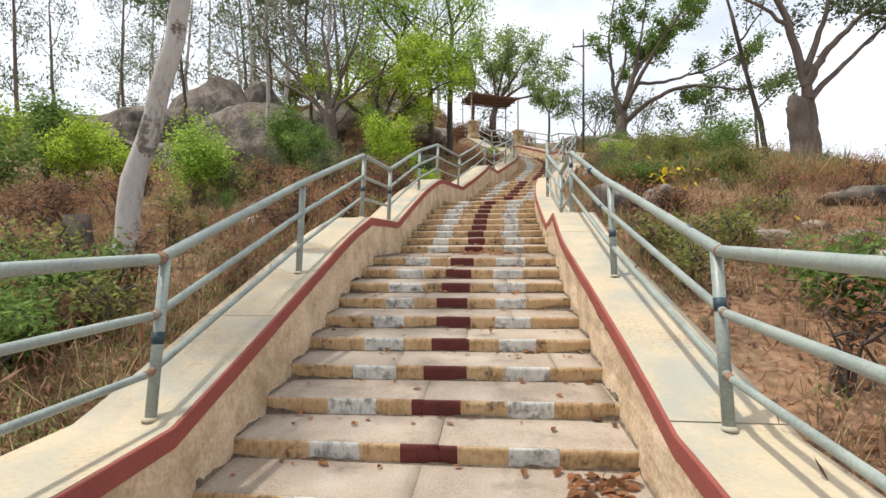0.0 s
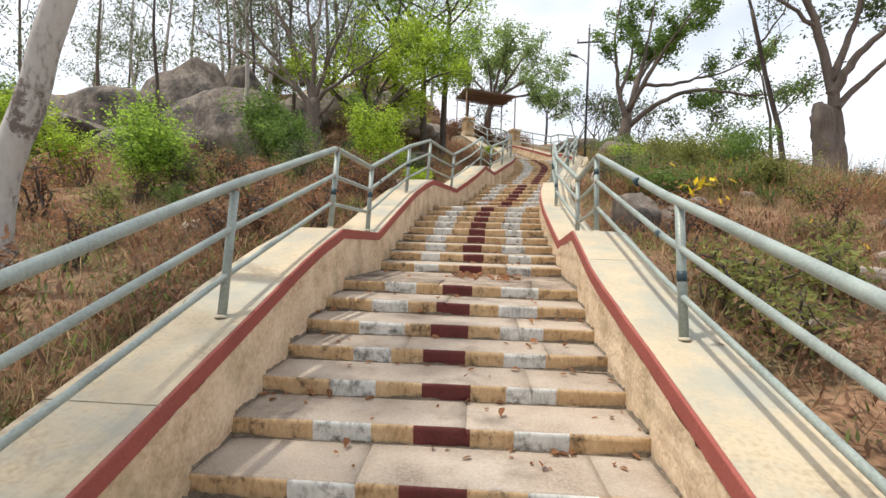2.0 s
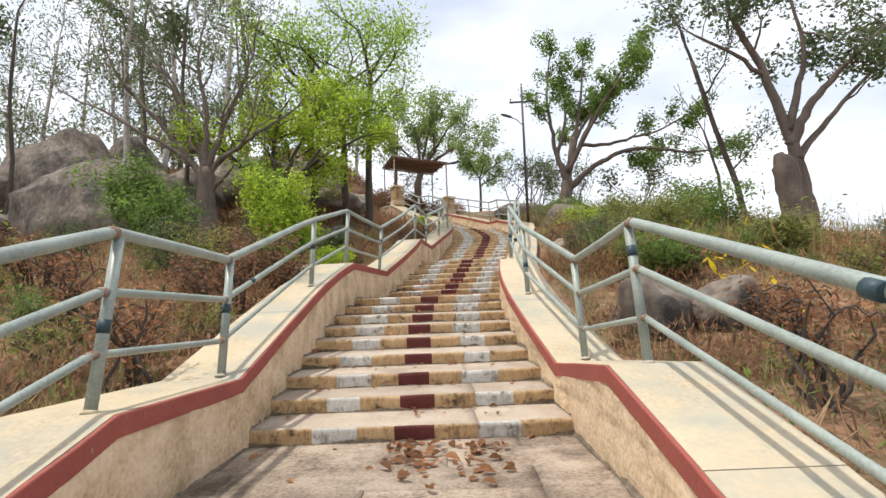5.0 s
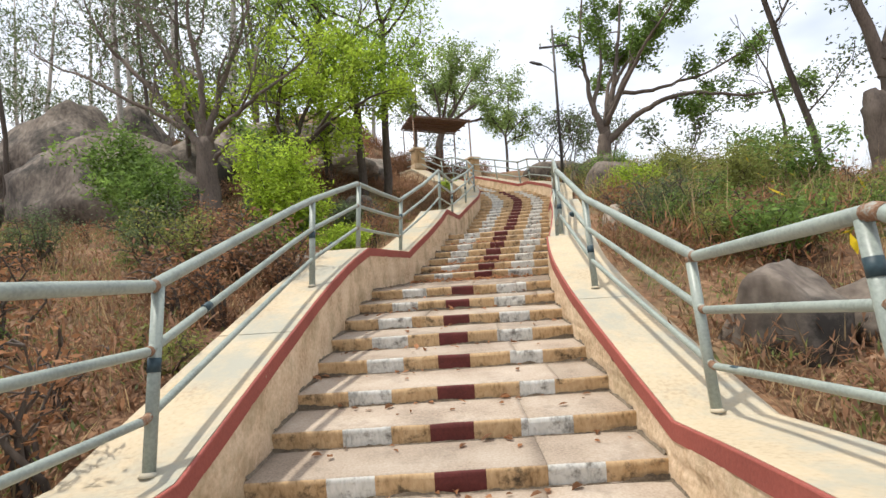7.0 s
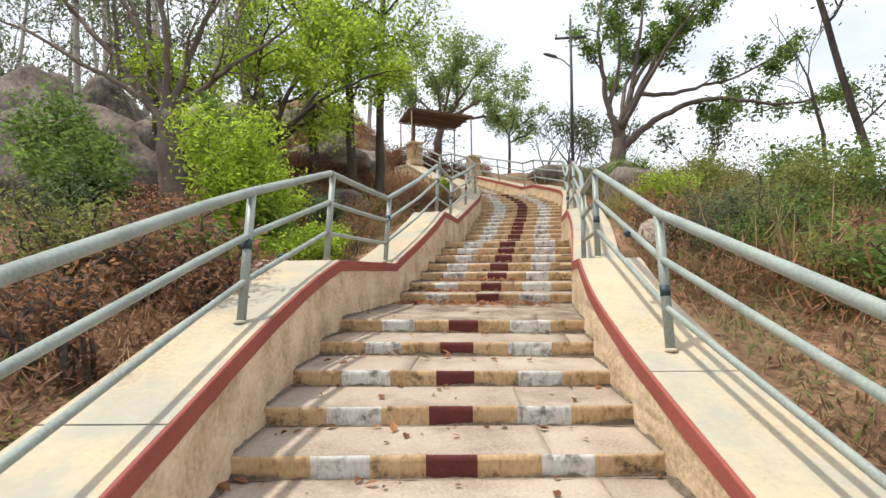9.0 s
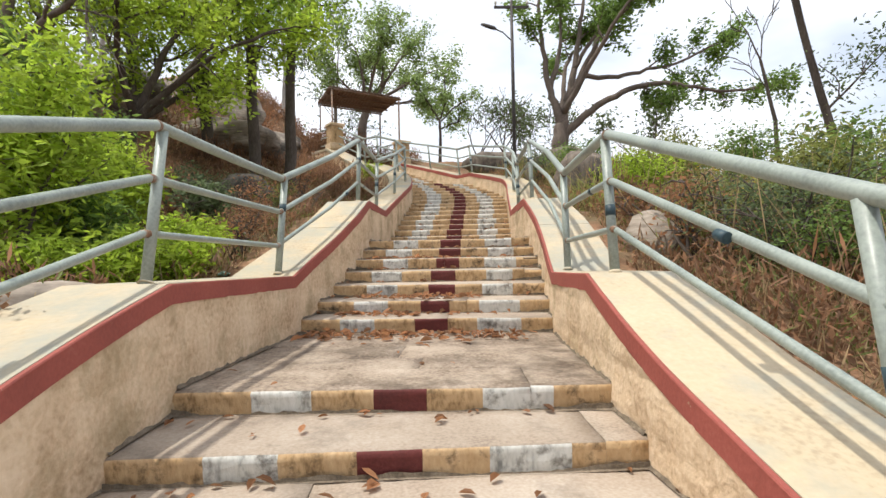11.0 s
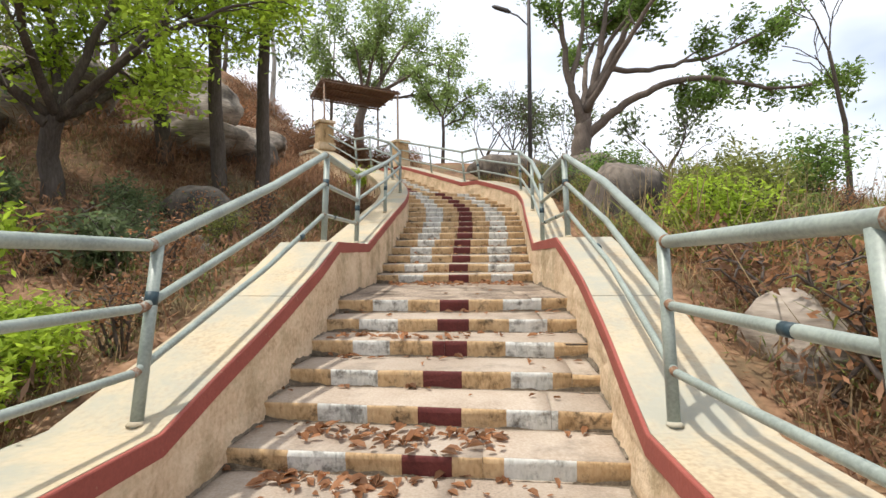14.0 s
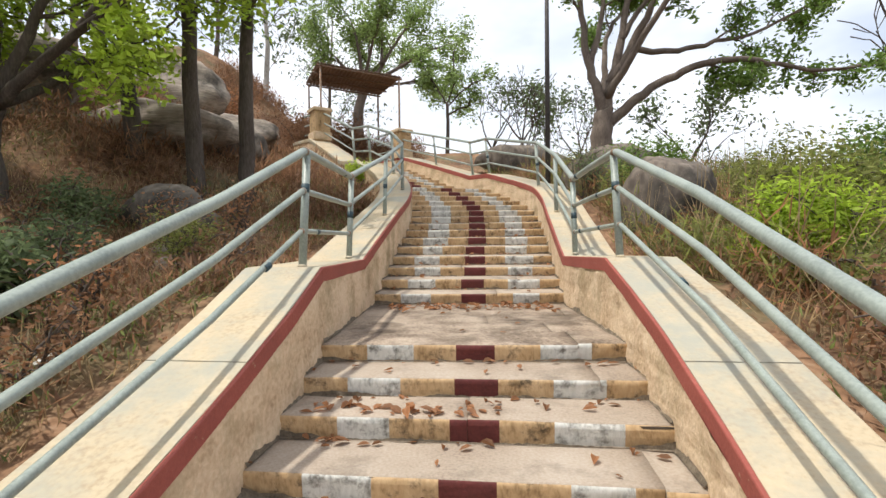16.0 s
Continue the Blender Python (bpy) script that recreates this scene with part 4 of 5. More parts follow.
# big spreading tree by the lamp pole
limbed_tree((4.3, 26.3, 5.75), [(0, 0, 0, 0.36), (-0.05, 0, 0.7, 0.28), (-0.02, 0, 1.3, 0.25), (0.0, 0, 1.75, 0.22)],
            [(0.17, [(-0.02, 0, 1.6), (-0.16, 0, 2.2), (-0.36, 0.1, 3.0), (-0.52, 0.2, 4.2), (-0.62, 0.2, 5.7), (-0.4, 0.3, 7.4)]),
             (0.17, [(0.0, 0, 1.6), (0.25, 0, 2.55), (0.5, 0.1, 3.5), (0.72, 0.3, 4.6), (0.95, 0.4, 5.8), (1.1, 0.5, 7.2)]),
             (0.14, [(0.22, 0, 2.4), (0.75, -0.1, 3.4), (1.35, -0.2, 4.6), (2.1, -0.3, 5.7), (2.9, -0.4, 6.8)]),
             (0.16, [(0.0, 0, 1.25), (0.5, -0.15, 1.7), (1.1, -0.3, 2.15), (1.85, -0.5, 2.55), (2.7, -0.7, 2.75), (3.8, -0.8, 2.65), (5.0, -0.9, 2.4), (6.1, -0.9, 2.55)]),
             (0.09, [(0.65, -0.1, 3.2), (1.9, -0.1, 3.2), (2.9, 0.0, 3.45), (4.0, 0.1, 3.7), (5.4, 0.2, 4.4)]),
             (0.10, [(-0.33, 0.1, 2.9), (0.05, 0.4, 4.0), (0.25, 0.7, 5.2), (0.2, 0.9, 6.6)]),
             (0.12, [(0.0, 0.05, 1.65), (0.3, 0.8, 2.8), (0.7, 1.8, 4.2), (1.5, 2.6, 5.4), (2.4, 3.0, 6.3)]),
             (0.11, [(0.1, -0.05, 2.0), (0.7, -0.9, 3.3), (1.4, -1.6, 4.5), (2.1, -2.1, 5.4)]),
             (0.08, [(0.5, 0.1, 3.5), (1.2, 0.2, 4.6), (2.2, 0.2, 5.6), (3.0, 0.2, 6.5)])],
            9, "mid_green_leaf", 19000, 0.07, "large spreading grey-barked tree with sparse layered green foliage", bark=M_TWIG, twig=0.62, depth=2, first=0.42, step=0.5, spread=0.15, up=0.02)
# broken tree on the open slope
limbed_tree((8.9, 18.4, gz(8.9, 18.4)), [(0.15, 0, 0, 0.44), (0.08, 0, 0.7, 0.36), (0.0, 0, 1.4, 0.33), (-0.1, 0, 2.1, 0.31), (-0.2, 0.05, 2.5, 0.12)],
            [(0.30, [(0.42, 0, -0.3), (0.36, 0, 0.9), (0.3, 0, 1.8), (0.1, 0.05, 3.1), (-0.4, 0.1, 5.0), (-1.1, 0.1, 6.8), (-1.3, 0.1, 8.4)]),
             (0.17, [(0.15, 0, 2.7), (0.5, -0.1, 3.5), (1.0, -0.2, 4.2), (1.9, -0.3, 5.1), (3.4, -0.3, 6.4)]), (0.14, [(0.1, 0.05, 3.1), (0.5, 0.1, 4.2), (0.8, 0.1, 5.5), (0.6, 0.2, 7.4)]),
             (0.13, [(0.25, 0, 2.3), (0.9, 0.2, 3.0), (1.9, 0.4, 4.0), (3.4, 0.5, 5.4)]), (0.08, [(-0.3, 0.1, 4.7), (-1.1, 0.0, 5.4), (-2.2, -0.1, 6.0)])],
            12, "dull_green_leaf", 7000, 0.075, "thick broken grey tree with a few leafy limbs", bark=M_TWIG, twig=0.75, depth=2, first=0.5, step=0.5, spread=0.22, up=0.08)
tree((8.6, 20.0, gz(8.6, 20)), [(0, 0, 0, 0.10), (-0.3, 0, 1.6, 0.085), (-0.8, 0, 3.4, 0.075), (-1.3, 0, 5.6, 0.06)],
     [(3, (-0.3, 0, 1), 1, 0.05), (2.5, (0.6, 0, 0.6), 0.8, 0.04), (1.3, (0.5, 0.1, 0.5), 0.6, 0.03)], 15, "dull_green_leaf", 1600, 0.05, "thin leaning dark tree with hanging creepers", depth=2, length=1.5)
# flat-topped tree behind the shelter
limbed_tree((-3.9, 40.0, 9.4), [(0, 0, 0, 0.32), (0.05, 0, 1.2, 0.26), (0.3, 0, 2.5, 0.22)],
            [(0.14, [(0.3, 0, 2.4), (-0.2, 0.2, 3.2), (-0.9, 0.3, 4.0), (-1.6, 0.3, 4.7)]), (0.14, [(0.3, 0, 2.4), (0.25, -0.3, 3.6), (0.1, -0.5, 4.8), (-0.2, -0.6, 5.8)]),
             (0.16, [(0.3, 0, 2.4), (0.95, 0.1, 3.3), (1.65, 0.2, 4.4), (2.3, 0.2, 5.4), (2.8, 0.2, 6.1)]), (0.15, [(0.3, 0, 2.4), (1.3, -0.3, 3.0), (2.4, -0.5, 3.6), (3.5, -0.6, 4.2), (4.4, -0.6, 4.5)]),
             (0.11, [(0.35, 0, 2.4), (1.6, 0.3, 2.8), (2.8, 0.4, 3.0), (3.8, 0.4, 2.9), (4.8, 0.4, 2.5)]), (0.12, [(0.3, 0, 2.4), (0.6, 1.2, 3.5), (1.0, 2.2, 4.7), (1.4, 2.8, 5.6)]),
             (0.12, [(0.3, 0, 2.4), (0.7, -1.2, 3.4), (1.2, -2.2, 4.6), (1.7, -2.6, 5.5)]), (0.1, [(1.3, 0.1, 3.8), (1.3, 0.1, 5.0), (1.2, 0.1, 6.2)])],
            18, "dome_leaf", 15000, 0.09, "broad dome-crowned green tree behind the shelter", bark=M_TWIG, twig=0.95, depth=2, first=0.4, step=0.4, spread=0.26, up=0.03)
limbed_tree((0.55, 34.8, gz(0.55, 34.8)), [(0, 0, 0, 0.09), (0.02, 0, 1.2, 0.07), (0.0, 0, 2.2, 0.06)],
            [(0.04, [(0, 0, 2.1), (-0.4, 0, 2.8), (-0.8, 0.1, 3.5)]), (0.04, [(0, 0, 2.1), (0.3, 0.1, 3.0), (0.3, 0.1, 4.0)]), (0.03, [(0, 0, 2.0), (0.6, -0.1, 2.6), (1.2, -0.1, 3.0)]), (0.03, [(0, 0, 1.6), (0.5, 0.3, 2.0), (0.9, 0.3, 2.1)])],
            19, "dome_leaf", 3200, 0.075, "young thin tree with light green leaves", twig=0.5, depth=2, step=0.3, spread=0.16)
for (x, y, sd, nl, h) in ((2.6, 36, 31, 0, 1.2), (4.2, 36.5, 32, 1500, 1.2), (6.2, 35, 33, 500, 1.0), (3.4, 33, 34, 300, 0.8), (8.5, 30, 35, 800, 0.9)):
    tree(
        (x, y, gz(x, y)), [(0, 0, 0, 0.09), (0, 0, 0.6, 0.07)], [(1, (-0.6, 0, 1), h, 0.04), (1, (0.5, 0.2, 1), h, 0.04), (1, (0.1, -0.3, 1), h, 0.04), (0.7, (0.8, 0, 0.7), h, 0.03)], sd, "dull_green_leaf", nl, 0.09,
        "small grey leafless tree on the skyline" if nl < 600 else "small grey-green tree on the skyline", depth=3, length=1.3, angle=0.55)
tree((9.2, 22.8, gz(9.2, 22.8)), [(0, 0, 0, 0.07), (-0.15, 0, 2.0, 0.05), (-0.5, 0, 3.6, 0.035)], [(2, (-0.3, 0, 1), 0.8, 0.025), (2, (0.3, 0, 1), 0.8, 0.02), (1.5, (-0.5, 0, 0.7), 0.6, 0.015)], 44, "dull_green_leaf", 0, 0.08,
     "thin leafless tree on the skyline", depth=2, length=1.2)
# tall eucalyptus beyond the boulders
re = random.Random(17)
for k in range(24):
    x, y = (re.uniform(-38, -11), re.uniform(24, 42)) if k < 21 else ((-5.6, 42), (-7.4, 36), (-6.2, 45))[k - 21]
    h = re.uniform(7, 12)
    le = re.uniform(-0.8, 0.8)
    bow = re.uniform(-0.5, 0.5)
    tree((x, y, gz(x, y)), [(0, 0, 0, 0.13), (le * 0.2 + bow, 0, h * 0.3, 0.105), (le * 0.6 + bow * 0.6, 0.1, h * 0.65, 0.08), (le, 0.1, h, 0.045)],
         [(3, (0.2, 0, 1), 1, 0.04), (2.6, (-0.7, 0, 0.7), 0.8, 0.035), (2.2, (0.7, 0.2, 0.7), 0.8, 0.035), (1.8, (-0.5, -0.4, 0.8), 0.8, 0.03), (1.3, (0.7, -0.3, 0.4), 0.8, 0.025), (0.9, (-0.6, -0.3, 0.4), 0.8, 0.025), (0.5, (0.5, -0.4, 0.5), 0.7, 0.02)], 60 + k, "dull_green_leaf", 1300, 0.085,
         "tall thin eucalyptus tree with drooping grey-green leaves", bark=M_PALE if k % 2 == 0 else M_TWIG, depth=2, length=1.9, droop=0.9, long=3.2, spread=0.4)
# slim pale eucalyptus in front of the boulders
tree((-11.2, 19.6, gz(-11.2, 19.6)), [(0, 0, 0, 0.11), (0.2, 0, 3, 0.09), (0.1, 0, 6, 0.07), (0.3, 0, 9, 0.05)], [(3, (0.3, 0, 1), 1, 0.03), (2.5, (-0.6, 0, 0.6), 0.8, 0.03)], 90, "dull_green_leaf", 1200, 0.09,
     "slim pale eucalyptus in front of the boulders", bark=M_PALE, depth=2, length=1.6, droop=0.9, long=3)
for (x, y, sd) in ((-16.0, 20.5, 91), (-9.6, 20.6, 92), (-14.2, 25, 93)):
    tree((x, y, gz(x, y)), [(0, 0, 0, 0.09), (0.1, 0, 2.5, 0.075), (-0.15, 0, 5, 0.06), (0, 0, 8, 0.04)], [(3, (0.3, 0, 1), 1, 0.03), (2.3, (-0.6, 0, 0.6), 0.8, 0.03)], sd, "dull_green_leaf", 1200, 0.09,
         "slim dark tree among the boulders", depth=2, length=1.6, droop=0.8, long=3)

# ---- shrubs ----
for i, (x, y, h, w, lf, n, ls, lab) in enumerate((
        (-10.2, 9.6, 2.2, 1.7, "fresh_green_leaf", 3600, 0.055, "bushy green shrub on the slope"), (-12.2, 10.6, 2.4, 2.0, "mid_green_leaf", 3600, 0.07, "bushy green shrub on the slope"),
        (-11.4, 8.2, 2.2, 2.1, "mid_green_leaf", 3800, 0.07, "bushy green shrub on the slope"), (-13.8, 9.4, 2.3, 2.2, "mid_green_leaf", 3600, 0.07, "bushy green shrub on the slope"), (-15.5, 11.5, 2.2, 2.4, "fresh_green_leaf", 3600, 0.07, "bushy green shrub on the slope"),
        (-8.9, 9.9, 1.5, 1.2, "fresh_green_leaf", 2000, 0.05, "light green leafy shrub"), (-6.6, 9.4, 1.6, 2.1, "leaf_green", 5200, 0.05, "light green leafy shrub"),
        (-3.55, 13.7, 2.1, 1.6, "fresh_green_leaf", 4200, 0.055, "tall green shrub beside the stair"), (-3.8, 15.6, 1.3, 1.0, "fresh_green_leaf", 2200, 0.06, "lime-green shrub beside the stair"),
        (-6.4, 14.6, 1.5, 1.4, "mid_green_leaf", 2800, 0.07, "dark green broad-leaved shrub"), (-7.8, 15.9, 2.0, 2.0, "mid_green_leaf", 4200, 0.07, "green shrub under the bare tree"),
        (-2.75, 14.95, 0.5, 0.9, "fresh_green_leaf", 2800, 0.045, "low bright green bush beside the parapet"), (-2.6, 14.2, 0.4, 0.7, "fresh_green_leaf", 1800, 0.045, "low bright green bush beside the parapet"), (-2.8, 13.5, 0.5, 0.9, "fresh_green_leaf", 2600, 0.045, "low bright green bush beside the parapet"), (-3.3, 14.4, 0.8, 0.9, "mid_green_leaf", 2600, 0.05, "low bright green bush beside the parapet"),
        (-4.5, 15.6, 2.3, 1.2, "mid_green_leaf", 3200, 0.06, "tall green shrub beside the stair"), (-3.1, 12.2, 0.6, 0.9, "mid_green_leaf", 1600, 0.05, "low green weeds beside the parapet"),
        (-3.3, 16.9, 0.6, 0.8, "dull_green_leaf", 700, 0.06, "small green shrub among dry leaves"), (-4.0, 18.2, 0.6, 0.9, "dull_green_leaf", 700, 0.06, "small green shrub among dry leaves"),
        (-5.0, 20.2, 0.7, 1.2, "dull_green_leaf", 700, 0.06, "dark green undergrowth under the trees"), (-6.3, 19.2, 0.8, 1.3, "dull_green_leaf", 900, 0.06, "dark green undergrowth under the trees"), (-5.6, 17.3, 0.7, 1.2, "dull_green_leaf", 800, 0.06, "dark green undergrowth under the trees"),
        (-3.0, 3.2, 0.5, 0.9, "mid_green_leaf", 1600, 0.045, "low green weeds beside the parapet"), (-2.7, 2.4, 0.45, 0.9, "mid_green_leaf", 1600, 0.045, "low green weeds beside the parapet"),
        (3.1, 11.6, 0.6, 1.0, "mid_green_leaf", 1300, 0.05, "low green bush beside the boulder"), (3.0, 17.4, 0.8, 1.2, "fresh_green_leaf", 2200, 0.05, "low green bush on the slope"),
        (2.9, 18.4, 0.45, 0.9, "yellow_green_leaf", 1200, 0.05, "yellow-green bush beside the parapet"), (4.2, 18.5, 1.3, 1.5, "yellow_green_leaf", 2600, 0.05, "yellow-green bush on the slope"),
        (3.6, 4.2, 0.5, 1.0, "mid_green_leaf", 1300, 0.05, "low green weeds on red soil"), (4.6, 15.4, 1.2, 1.6, "yellow_green_leaf", 2400, 0.05, "yellow-green bush on the slope"),
        (5.4, 12.6, 0.8, 1.4, "yellow_green_leaf", 1500, 0.05, "yellow-green bush on the slope"), (6.2, 17.2, 1.4, 1.8, "mid_green_leaf", 2600, 0.06, "green bush on the slope"),
        (5.2, 20.8, 1.4, 1.8, "yellow_green_leaf", 2600, 0.055, "yellow-green bush on the slope"), (7.6, 22.0, 1.5, 2.0, "mid_green_leaf", 2600, 0.06, "green bush on the skyline"),
        (3.3, 21.4, 1.0, 1.2, "mid_green_leaf", 1800, 0.055, "green bush behind the railing"), (-1.9, 25.2, 0.5, 0.8, "fresh_green_leaf", 1200, 0.05, "small bright bush below the upper flight"),
        (-7.5, 31.5, 1.6, 2.4, "dry_leaf", 2600, 0.06, "dry brown bush on the upper slope"), (-5.2, 33.4, 1.8, 2.4, "red_dry_leaf", 3200, 0.06, "dry brown bush beside the shelter"),
        (-3.6, 34.5, 1.6, 2.0, "red_dry_leaf", 2600, 0.06, "dry brown bush beside the shelter"), (-14.5, 28, 2.2, 3.0, "yellow_green_leaf", 3000, 0.09, "yellow-green bush behind the boulders"))):
    close = abs(x) < 5.5 and y < 26
    shrub((x, y, gz(x, y)), h, w, lf, int(n * (1.9 if close else 1.5)), ls * (0.55 if close else 0.68), 200 + i, lab, long=3.0 if close else 2.4)

# dry weed clumps, three kinds copied over the slopes
KINDS = [shrub((-3.4, 2.2, gz(-3.4, 2.2)), 0.55, 0.8, "red_dry_leaf", 700, 0.024, 301, "dry red-brown weed clump on the slope", stems=6),
         shrub((3.0, 3.0, gz(3.0, 3.0)), 0.7, 0.7, "dry_leaf", 420, 0.022, 302, "dry brown woody weed on the slope", stems=7),
         shrub((-4.2, 6.0, gz(-4.2, 6.0)), 0.45, 0.8, "yellow_green_leaf", 700, 0.023, 303, "half-dry green weed clump on the slope", stems=6)]
rk = random.Random(77)
for k in range(150):
    side = -1 if k % 5 < 3 else 1
    x, y = side * (2.3 + 6.5 * rk.random() ** 1.4), rk.uniform(-0.5, 21)
    copy_thing(KINDS[rk.choice((0, 0, 1, 1, 2))], pose(x, y, gz(x, y) - 0.02, 0, 0, rk.uniform(0, 360)) @ Matrix.Scale(rk.uniform(0.6, 1.35), 4))

# leafy thickets, three kinds copied over the slopes
KINDS = [shrub((-3.6, 11.3, gz(-3.6, 11.3)), 1.0, 1.1, "yellow_green_leaf", 2000, 0.021, 311, "sparse yellow-green thicket on the slope", stems=9),
         shrub((-4.8, 12.4, gz(-4.8, 12.4)), 1.1, 1.2, "dull_green_leaf", 2000, 0.021, 312, "sparse grey-green thicket on the slope", stems=10),
         shrub((3.2, 13.4, gz(3.2, 13.4)), 0.9, 1.0, "mid_green_leaf", 2000, 0.021, 313, "leafy green thicket on the slope", stems=8)]
for k in range(64):
    side = -1 if k % 3 == 0 else 1
    x, y = side * (2.5 + 5.5 * rk.random() ** 1.2), rk.uniform(8.5, 19.5) if side < 0 else rk.uniform(11, 25)
    if side < 0 and x > -3.2 and y < 12:
        continue
    copy_thing(KINDS[rk.choice((0, 1, 2))], pose(x, y, gz(x, y) - 0.02, 0, 0, rk.uniform(0, 360)) @ Matrix.Scale(rk.uniform(0.55, 1.2) * (0.78 if side > 0 else 0.7), 4))


def crumple(x, y, size, material, label, seed):
    bm = bmesh.new()
    bmesh.ops.create_icosphere(bm, subdivisions=2, radius=size)
    for v in bm.verts:
        v.co *= 1 + 0.7 * noise.noise(v.co / size * 1.6 + Vector((seed, 0, 0)))
        v.co.z *= 0.45
    o = part("litter", bm, material)
    o.location = (x, y, gz(x, y) + size * 0.2)
    tagged(o, label, "litter", "bits of litter")


crumple(-2.6, 16.25, 0.09, M_WHITE, "crumpled white plastic bag among dry leaves", 1)
crumple(-2.35, 14.9, 0.06, M_TEAL, "crumpled teal plastic wrapper beside the parapet", 2)
crumple(3.9, 6.3, 0.07, M_WHITE, "crumpled white paper on red soil", 3)

# ---- gate pillars, shelter, pole ----


def pillar(s, side):
    p = blank("gate_pillar", "square plastered gate pillar with a stepped base", "pillar", "gate pillars")
    xy, t = on_line(s, side * (half(s) + 0.25))
    z = cap_z(side, s) - 0.9
    p.matrix_world = pose(xy.x, xy.y, z, 0, 0, math.degrees(math.atan2(t.y, t.x)))
    for nm, w, a, b in (("shaft", 0.25, 0, 1.75), ("plinth", 0.29, 0.85, 1.1), ("coping", 0.30, 1.753, 1.86)):
        bm = bmesh.new()
        box(bm, -w, -w, a, w, w, b)
        bmesh.ops.bevel(bm, geom=bm.edges[:], offset=0.015, segments=1, affect="EDGES")
        part(nm, bm, M_TAN if nm == "shaft" else M_PLASTER, p)
    return p


pillar(S_GATE + 0.3, -1)
pillar(S_GATE + 0.3, 1)


def make_shelter():
    sh = blank("shelter", "open shelter with a sloping brown corrugated metal roof", "shelter")
    nl, nr, fr, fl = (Vector(p) for p in ((-4.55, 33.5, 11.15), (-1.2, 33.0, 10.4), (-2.4, 36.3, 10.6), (-5.8, 36.8, 11.3)))
    bm = bmesh.new()
    n, rows = 44, []
    for i in range(n + 1):
        f = i / n
        lift = Vector((0, 0, 0.03 * math.cos(i * math.pi / 1.0)))
        rows.append([bm.verts.new(nl.lerp(nr, f) + lift), bm.verts.new(fl.lerp(fr, f) + lift)])
    for a, b in zip(rows, rows[1:]):
        bm.faces.new((a[0], b[0], b[1], a[1]))
    roof = part("roof", bm, M_METAL, sh, "brown corrugated sheet roof")
    md = roof.modifiers.new("thick", "SOLIDIFY")
    md.thickness = 0.012
    for f in (0.03, 0.36, 0.68, 0.97):
        bm = bmesh.new()
        a, b = nl.lerp(fl, f) - Vector((0, 0, 0.08)), nr.lerp(fr, f) - Vector((0, 0, 0.08))
        tube(bm, [a, b], 0.04, 6)
        part("purlin", bm, M_RUST, sh)
    for c in (nl, nr, fr, fl):
        c = c.lerp((nl + nr + fl + fr) / 4, 0.07)
        bm = bmesh.new()
        tube(bm, [(c.x, c.y, gz(c.x, c.y) - 0.3), (c.x, c.y, c.z - 0.06)], 0.04, 8)
        part("post", bm, M_RUST, sh)


make_shelter()


def make_pole():
    x, y = 2.35, 24.2
    z = gz(x, y)
    po = blank("electric_pole", "dark steel electric pole with a cross-arm and a street lamp", "pole", at=(x, y, z))
    top = 10.9 - z
    bm = bmesh.new()
    tube(bm, [(0, 0, -0.3), (0, 0, top * 0.5), (0, 0, top)], [0.058, 0.05, 0.038], 10)
    part("shaft", bm, M_POLE, po)
    bm = bmesh.new()
    box(bm, -0.5, -0.03, 10.25 - z, 0.5, 0.03, 10.31 - z)
    part("cross_arm", bm, M_POLE, po)
    for q in (-0.46, 0.46, 0.0):
        bm = bmesh.new()
        h = 10.3 - z if q else top
        tube(bm, [(q, 0, h), (q, 0, h + 0.06), (q, 0, h + 0.09), (q, 0, h + 0.16)], [0.02, 0.02, 0.045, 0.03], 8)
        part("insulator", bm, M_WHITE, po)
    bm = bmesh.new()
    tube(bm, [(0, 0, 9.3 - z), (-0.25, 0.1, 9.6 - z), (-0.55, 0.2, 9.78 - z)], 0.02, 6)
    arm = part("lamp_arm", bm, M_POLE, po)
    bm = bmesh.new()
    tube(bm, [(-0.42, 0.16, 9.71 - z), (-0.5, 0.18, 9.76 - z), (-0.78, 0.28, 9.9 - z), (-0.86, 0.3, 9.93 - z)], [0.03, 0.06, 0.055, 0.02], 8)
    part("lamp_head", bm, M_POLE, arm, "small grey street lamp head")


make_pole()

# ---- fallen leaves on the stair ----


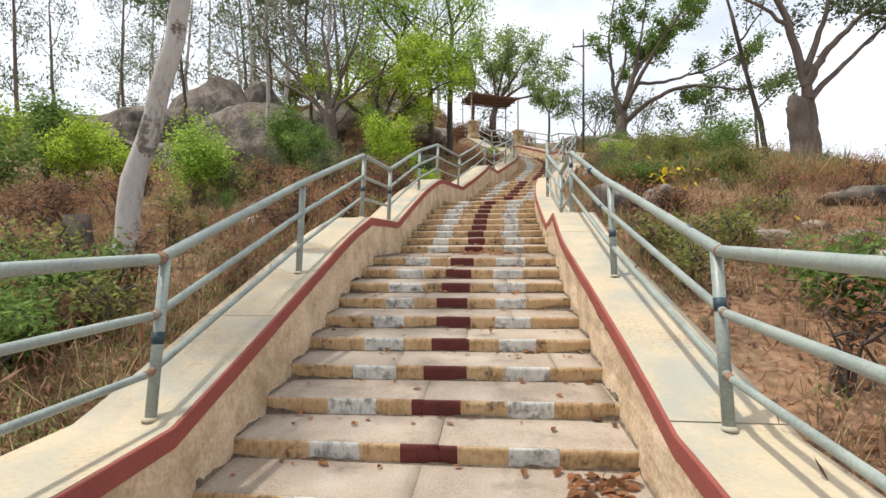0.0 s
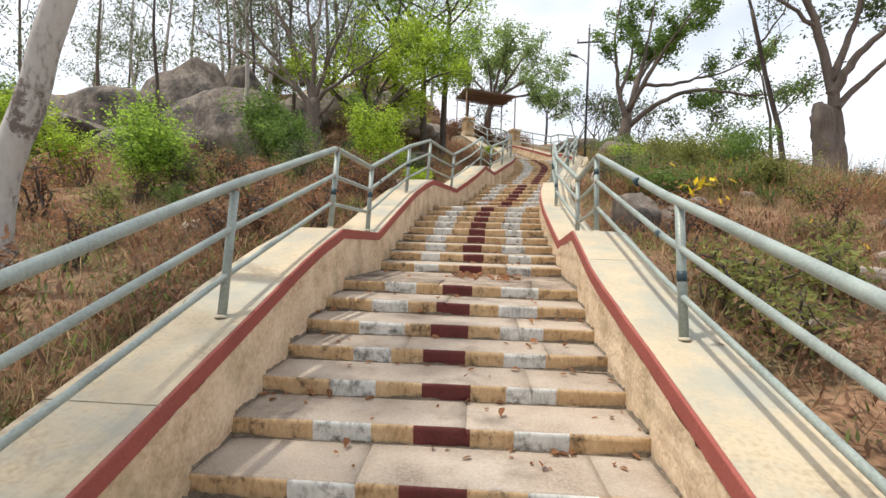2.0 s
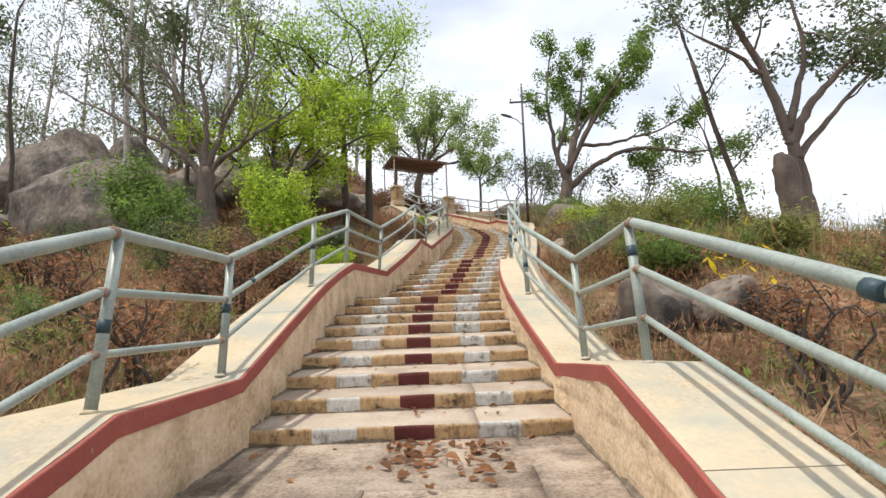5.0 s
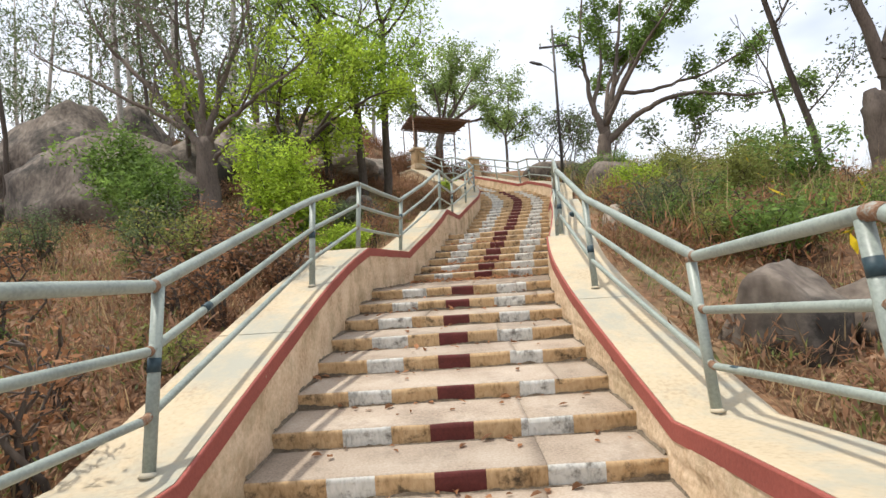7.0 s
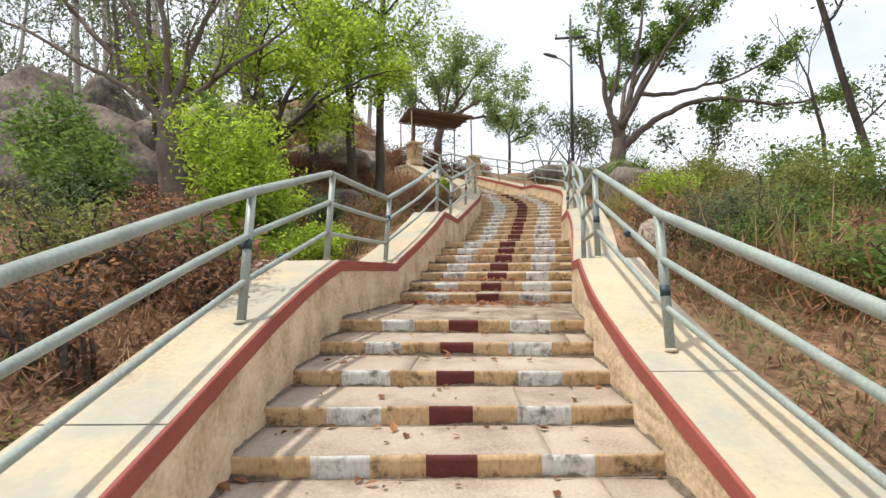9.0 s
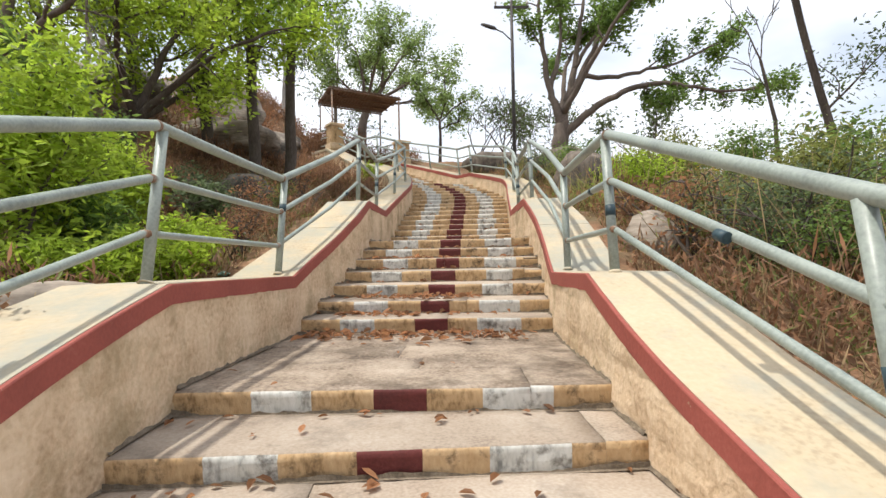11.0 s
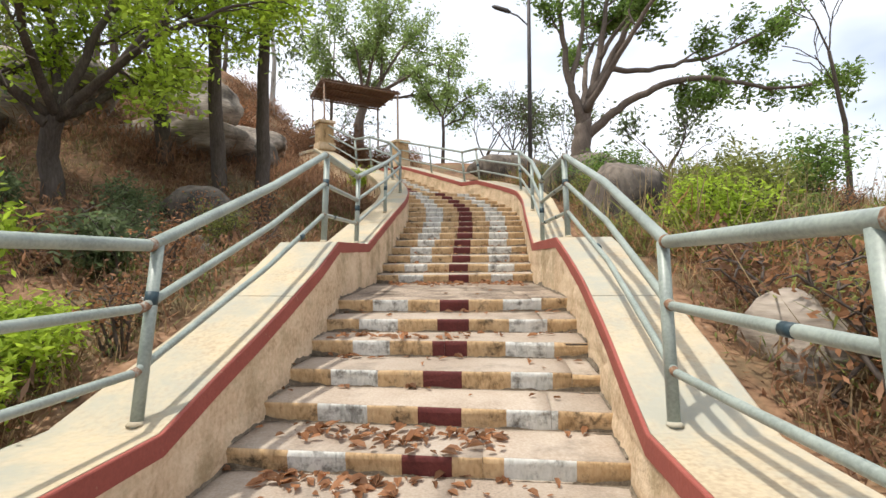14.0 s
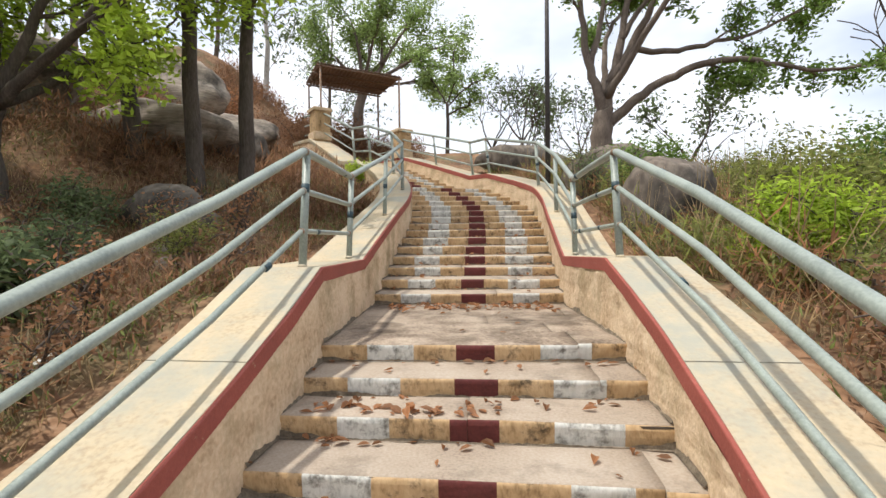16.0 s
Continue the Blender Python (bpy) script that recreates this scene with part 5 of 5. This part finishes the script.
def fallen_leaves():
    rng = np.random.RandomState(21)
    verts, faces = [], []

    def leaf(s, d, size):
        xy, _ = on_line(s, d)
        z = floor_z(s) + 0.008
        a, tilt, curl = rng.uniform(0, 6.28), rng.normal(0, 0.2), size * rng.uniform(0.05, 0.3)
        u, w = np.array((math.cos(a), math.sin(a), tilt)), np.array((-math.sin(a), math.cos(a), rng.normal(0, 0.2)))
        c = np.array((xy.x, xy.y, z + abs(tilt) * size * 0.6))
        i = len(verts)
        prof = ((-0.5, 0), (-0.2, 0.24), (0.15, 0.22), (0.5, 0))
        mid = [tuple(c + u * p * size - np.array((0, 0, 0))) for p, _ in prof]
        lft = [tuple(c + u * p * size + w * q * size + np.array((0, 0, curl))) for p, q in prof[1:3]]
        rgt = [tuple(c + u * p * size - w * q * size + np.array((0, 0, curl))) for p, q in prof[1:3]]
        verts.extend(mid + lft + rgt)
        faces.extend([(i, i + 1, i + 4), (i + 1, i + 2, i + 5, i + 4), (i + 2, i + 3, i + 5), (i, i + 6, i + 1), (i + 1, i + 6, i + 7, i + 2), (i + 2, i + 7, i + 3)])
    for k, (s0, z) in enumerate(STEPS[:34]):
        s1 = STEPS[k + 1][0]
        h = half(s0)
        for _ in range(rng.poisson(7)):
            leaf(s0 + 0.05 + (s1 - s0 - 0.08) * rng.uniform(0, 1) ** 0.6, rng.uniform(-h, h), rng.uniform(0.03, 0.09))
        for _ in range(rng.poisson(9)):
            leaf(s1 - rng.exponential(0.06) - 0.02, rng.uniform(-h, h), rng.uniform(0.03, 0.10))
    for (y, d0, d1, n, back) in ((2.0, 0.75, 1.25, 80, 0.2), (2.5, 0.85, 1.25, 50, 0.15), (8.0, -0.2, 0.7, 90, 0.4), (14.2, -1.1, 0.9, 190, 0.25), (15.05, -0.8, 0.5, 110, 0.18), (14.65, -0.9, 0.0, 60, 0.15), (19.0, -0.9, 0.9, 130, 0.25), (16.2, -1, 0.2, 40, 0.15)):
        sb = s_at(y) - 0.03
        for _ in range(n):
            leaf(sb - abs(rng.normal(0, back)) - 0.01, rng.uniform(d0, d1), rng.uniform(0.04, 0.12))
    me = bpy.data.meshes.new("fallen_leaves")
    me.from_pydata(verts, [], faces)
    me.materials.append(LEAF["dry_leaf"])
    tagged(new("fallen_leaves", me), "dry brown fallen leaves strewn over the steps", "leaves", kind="stuff")


fallen_leaves()
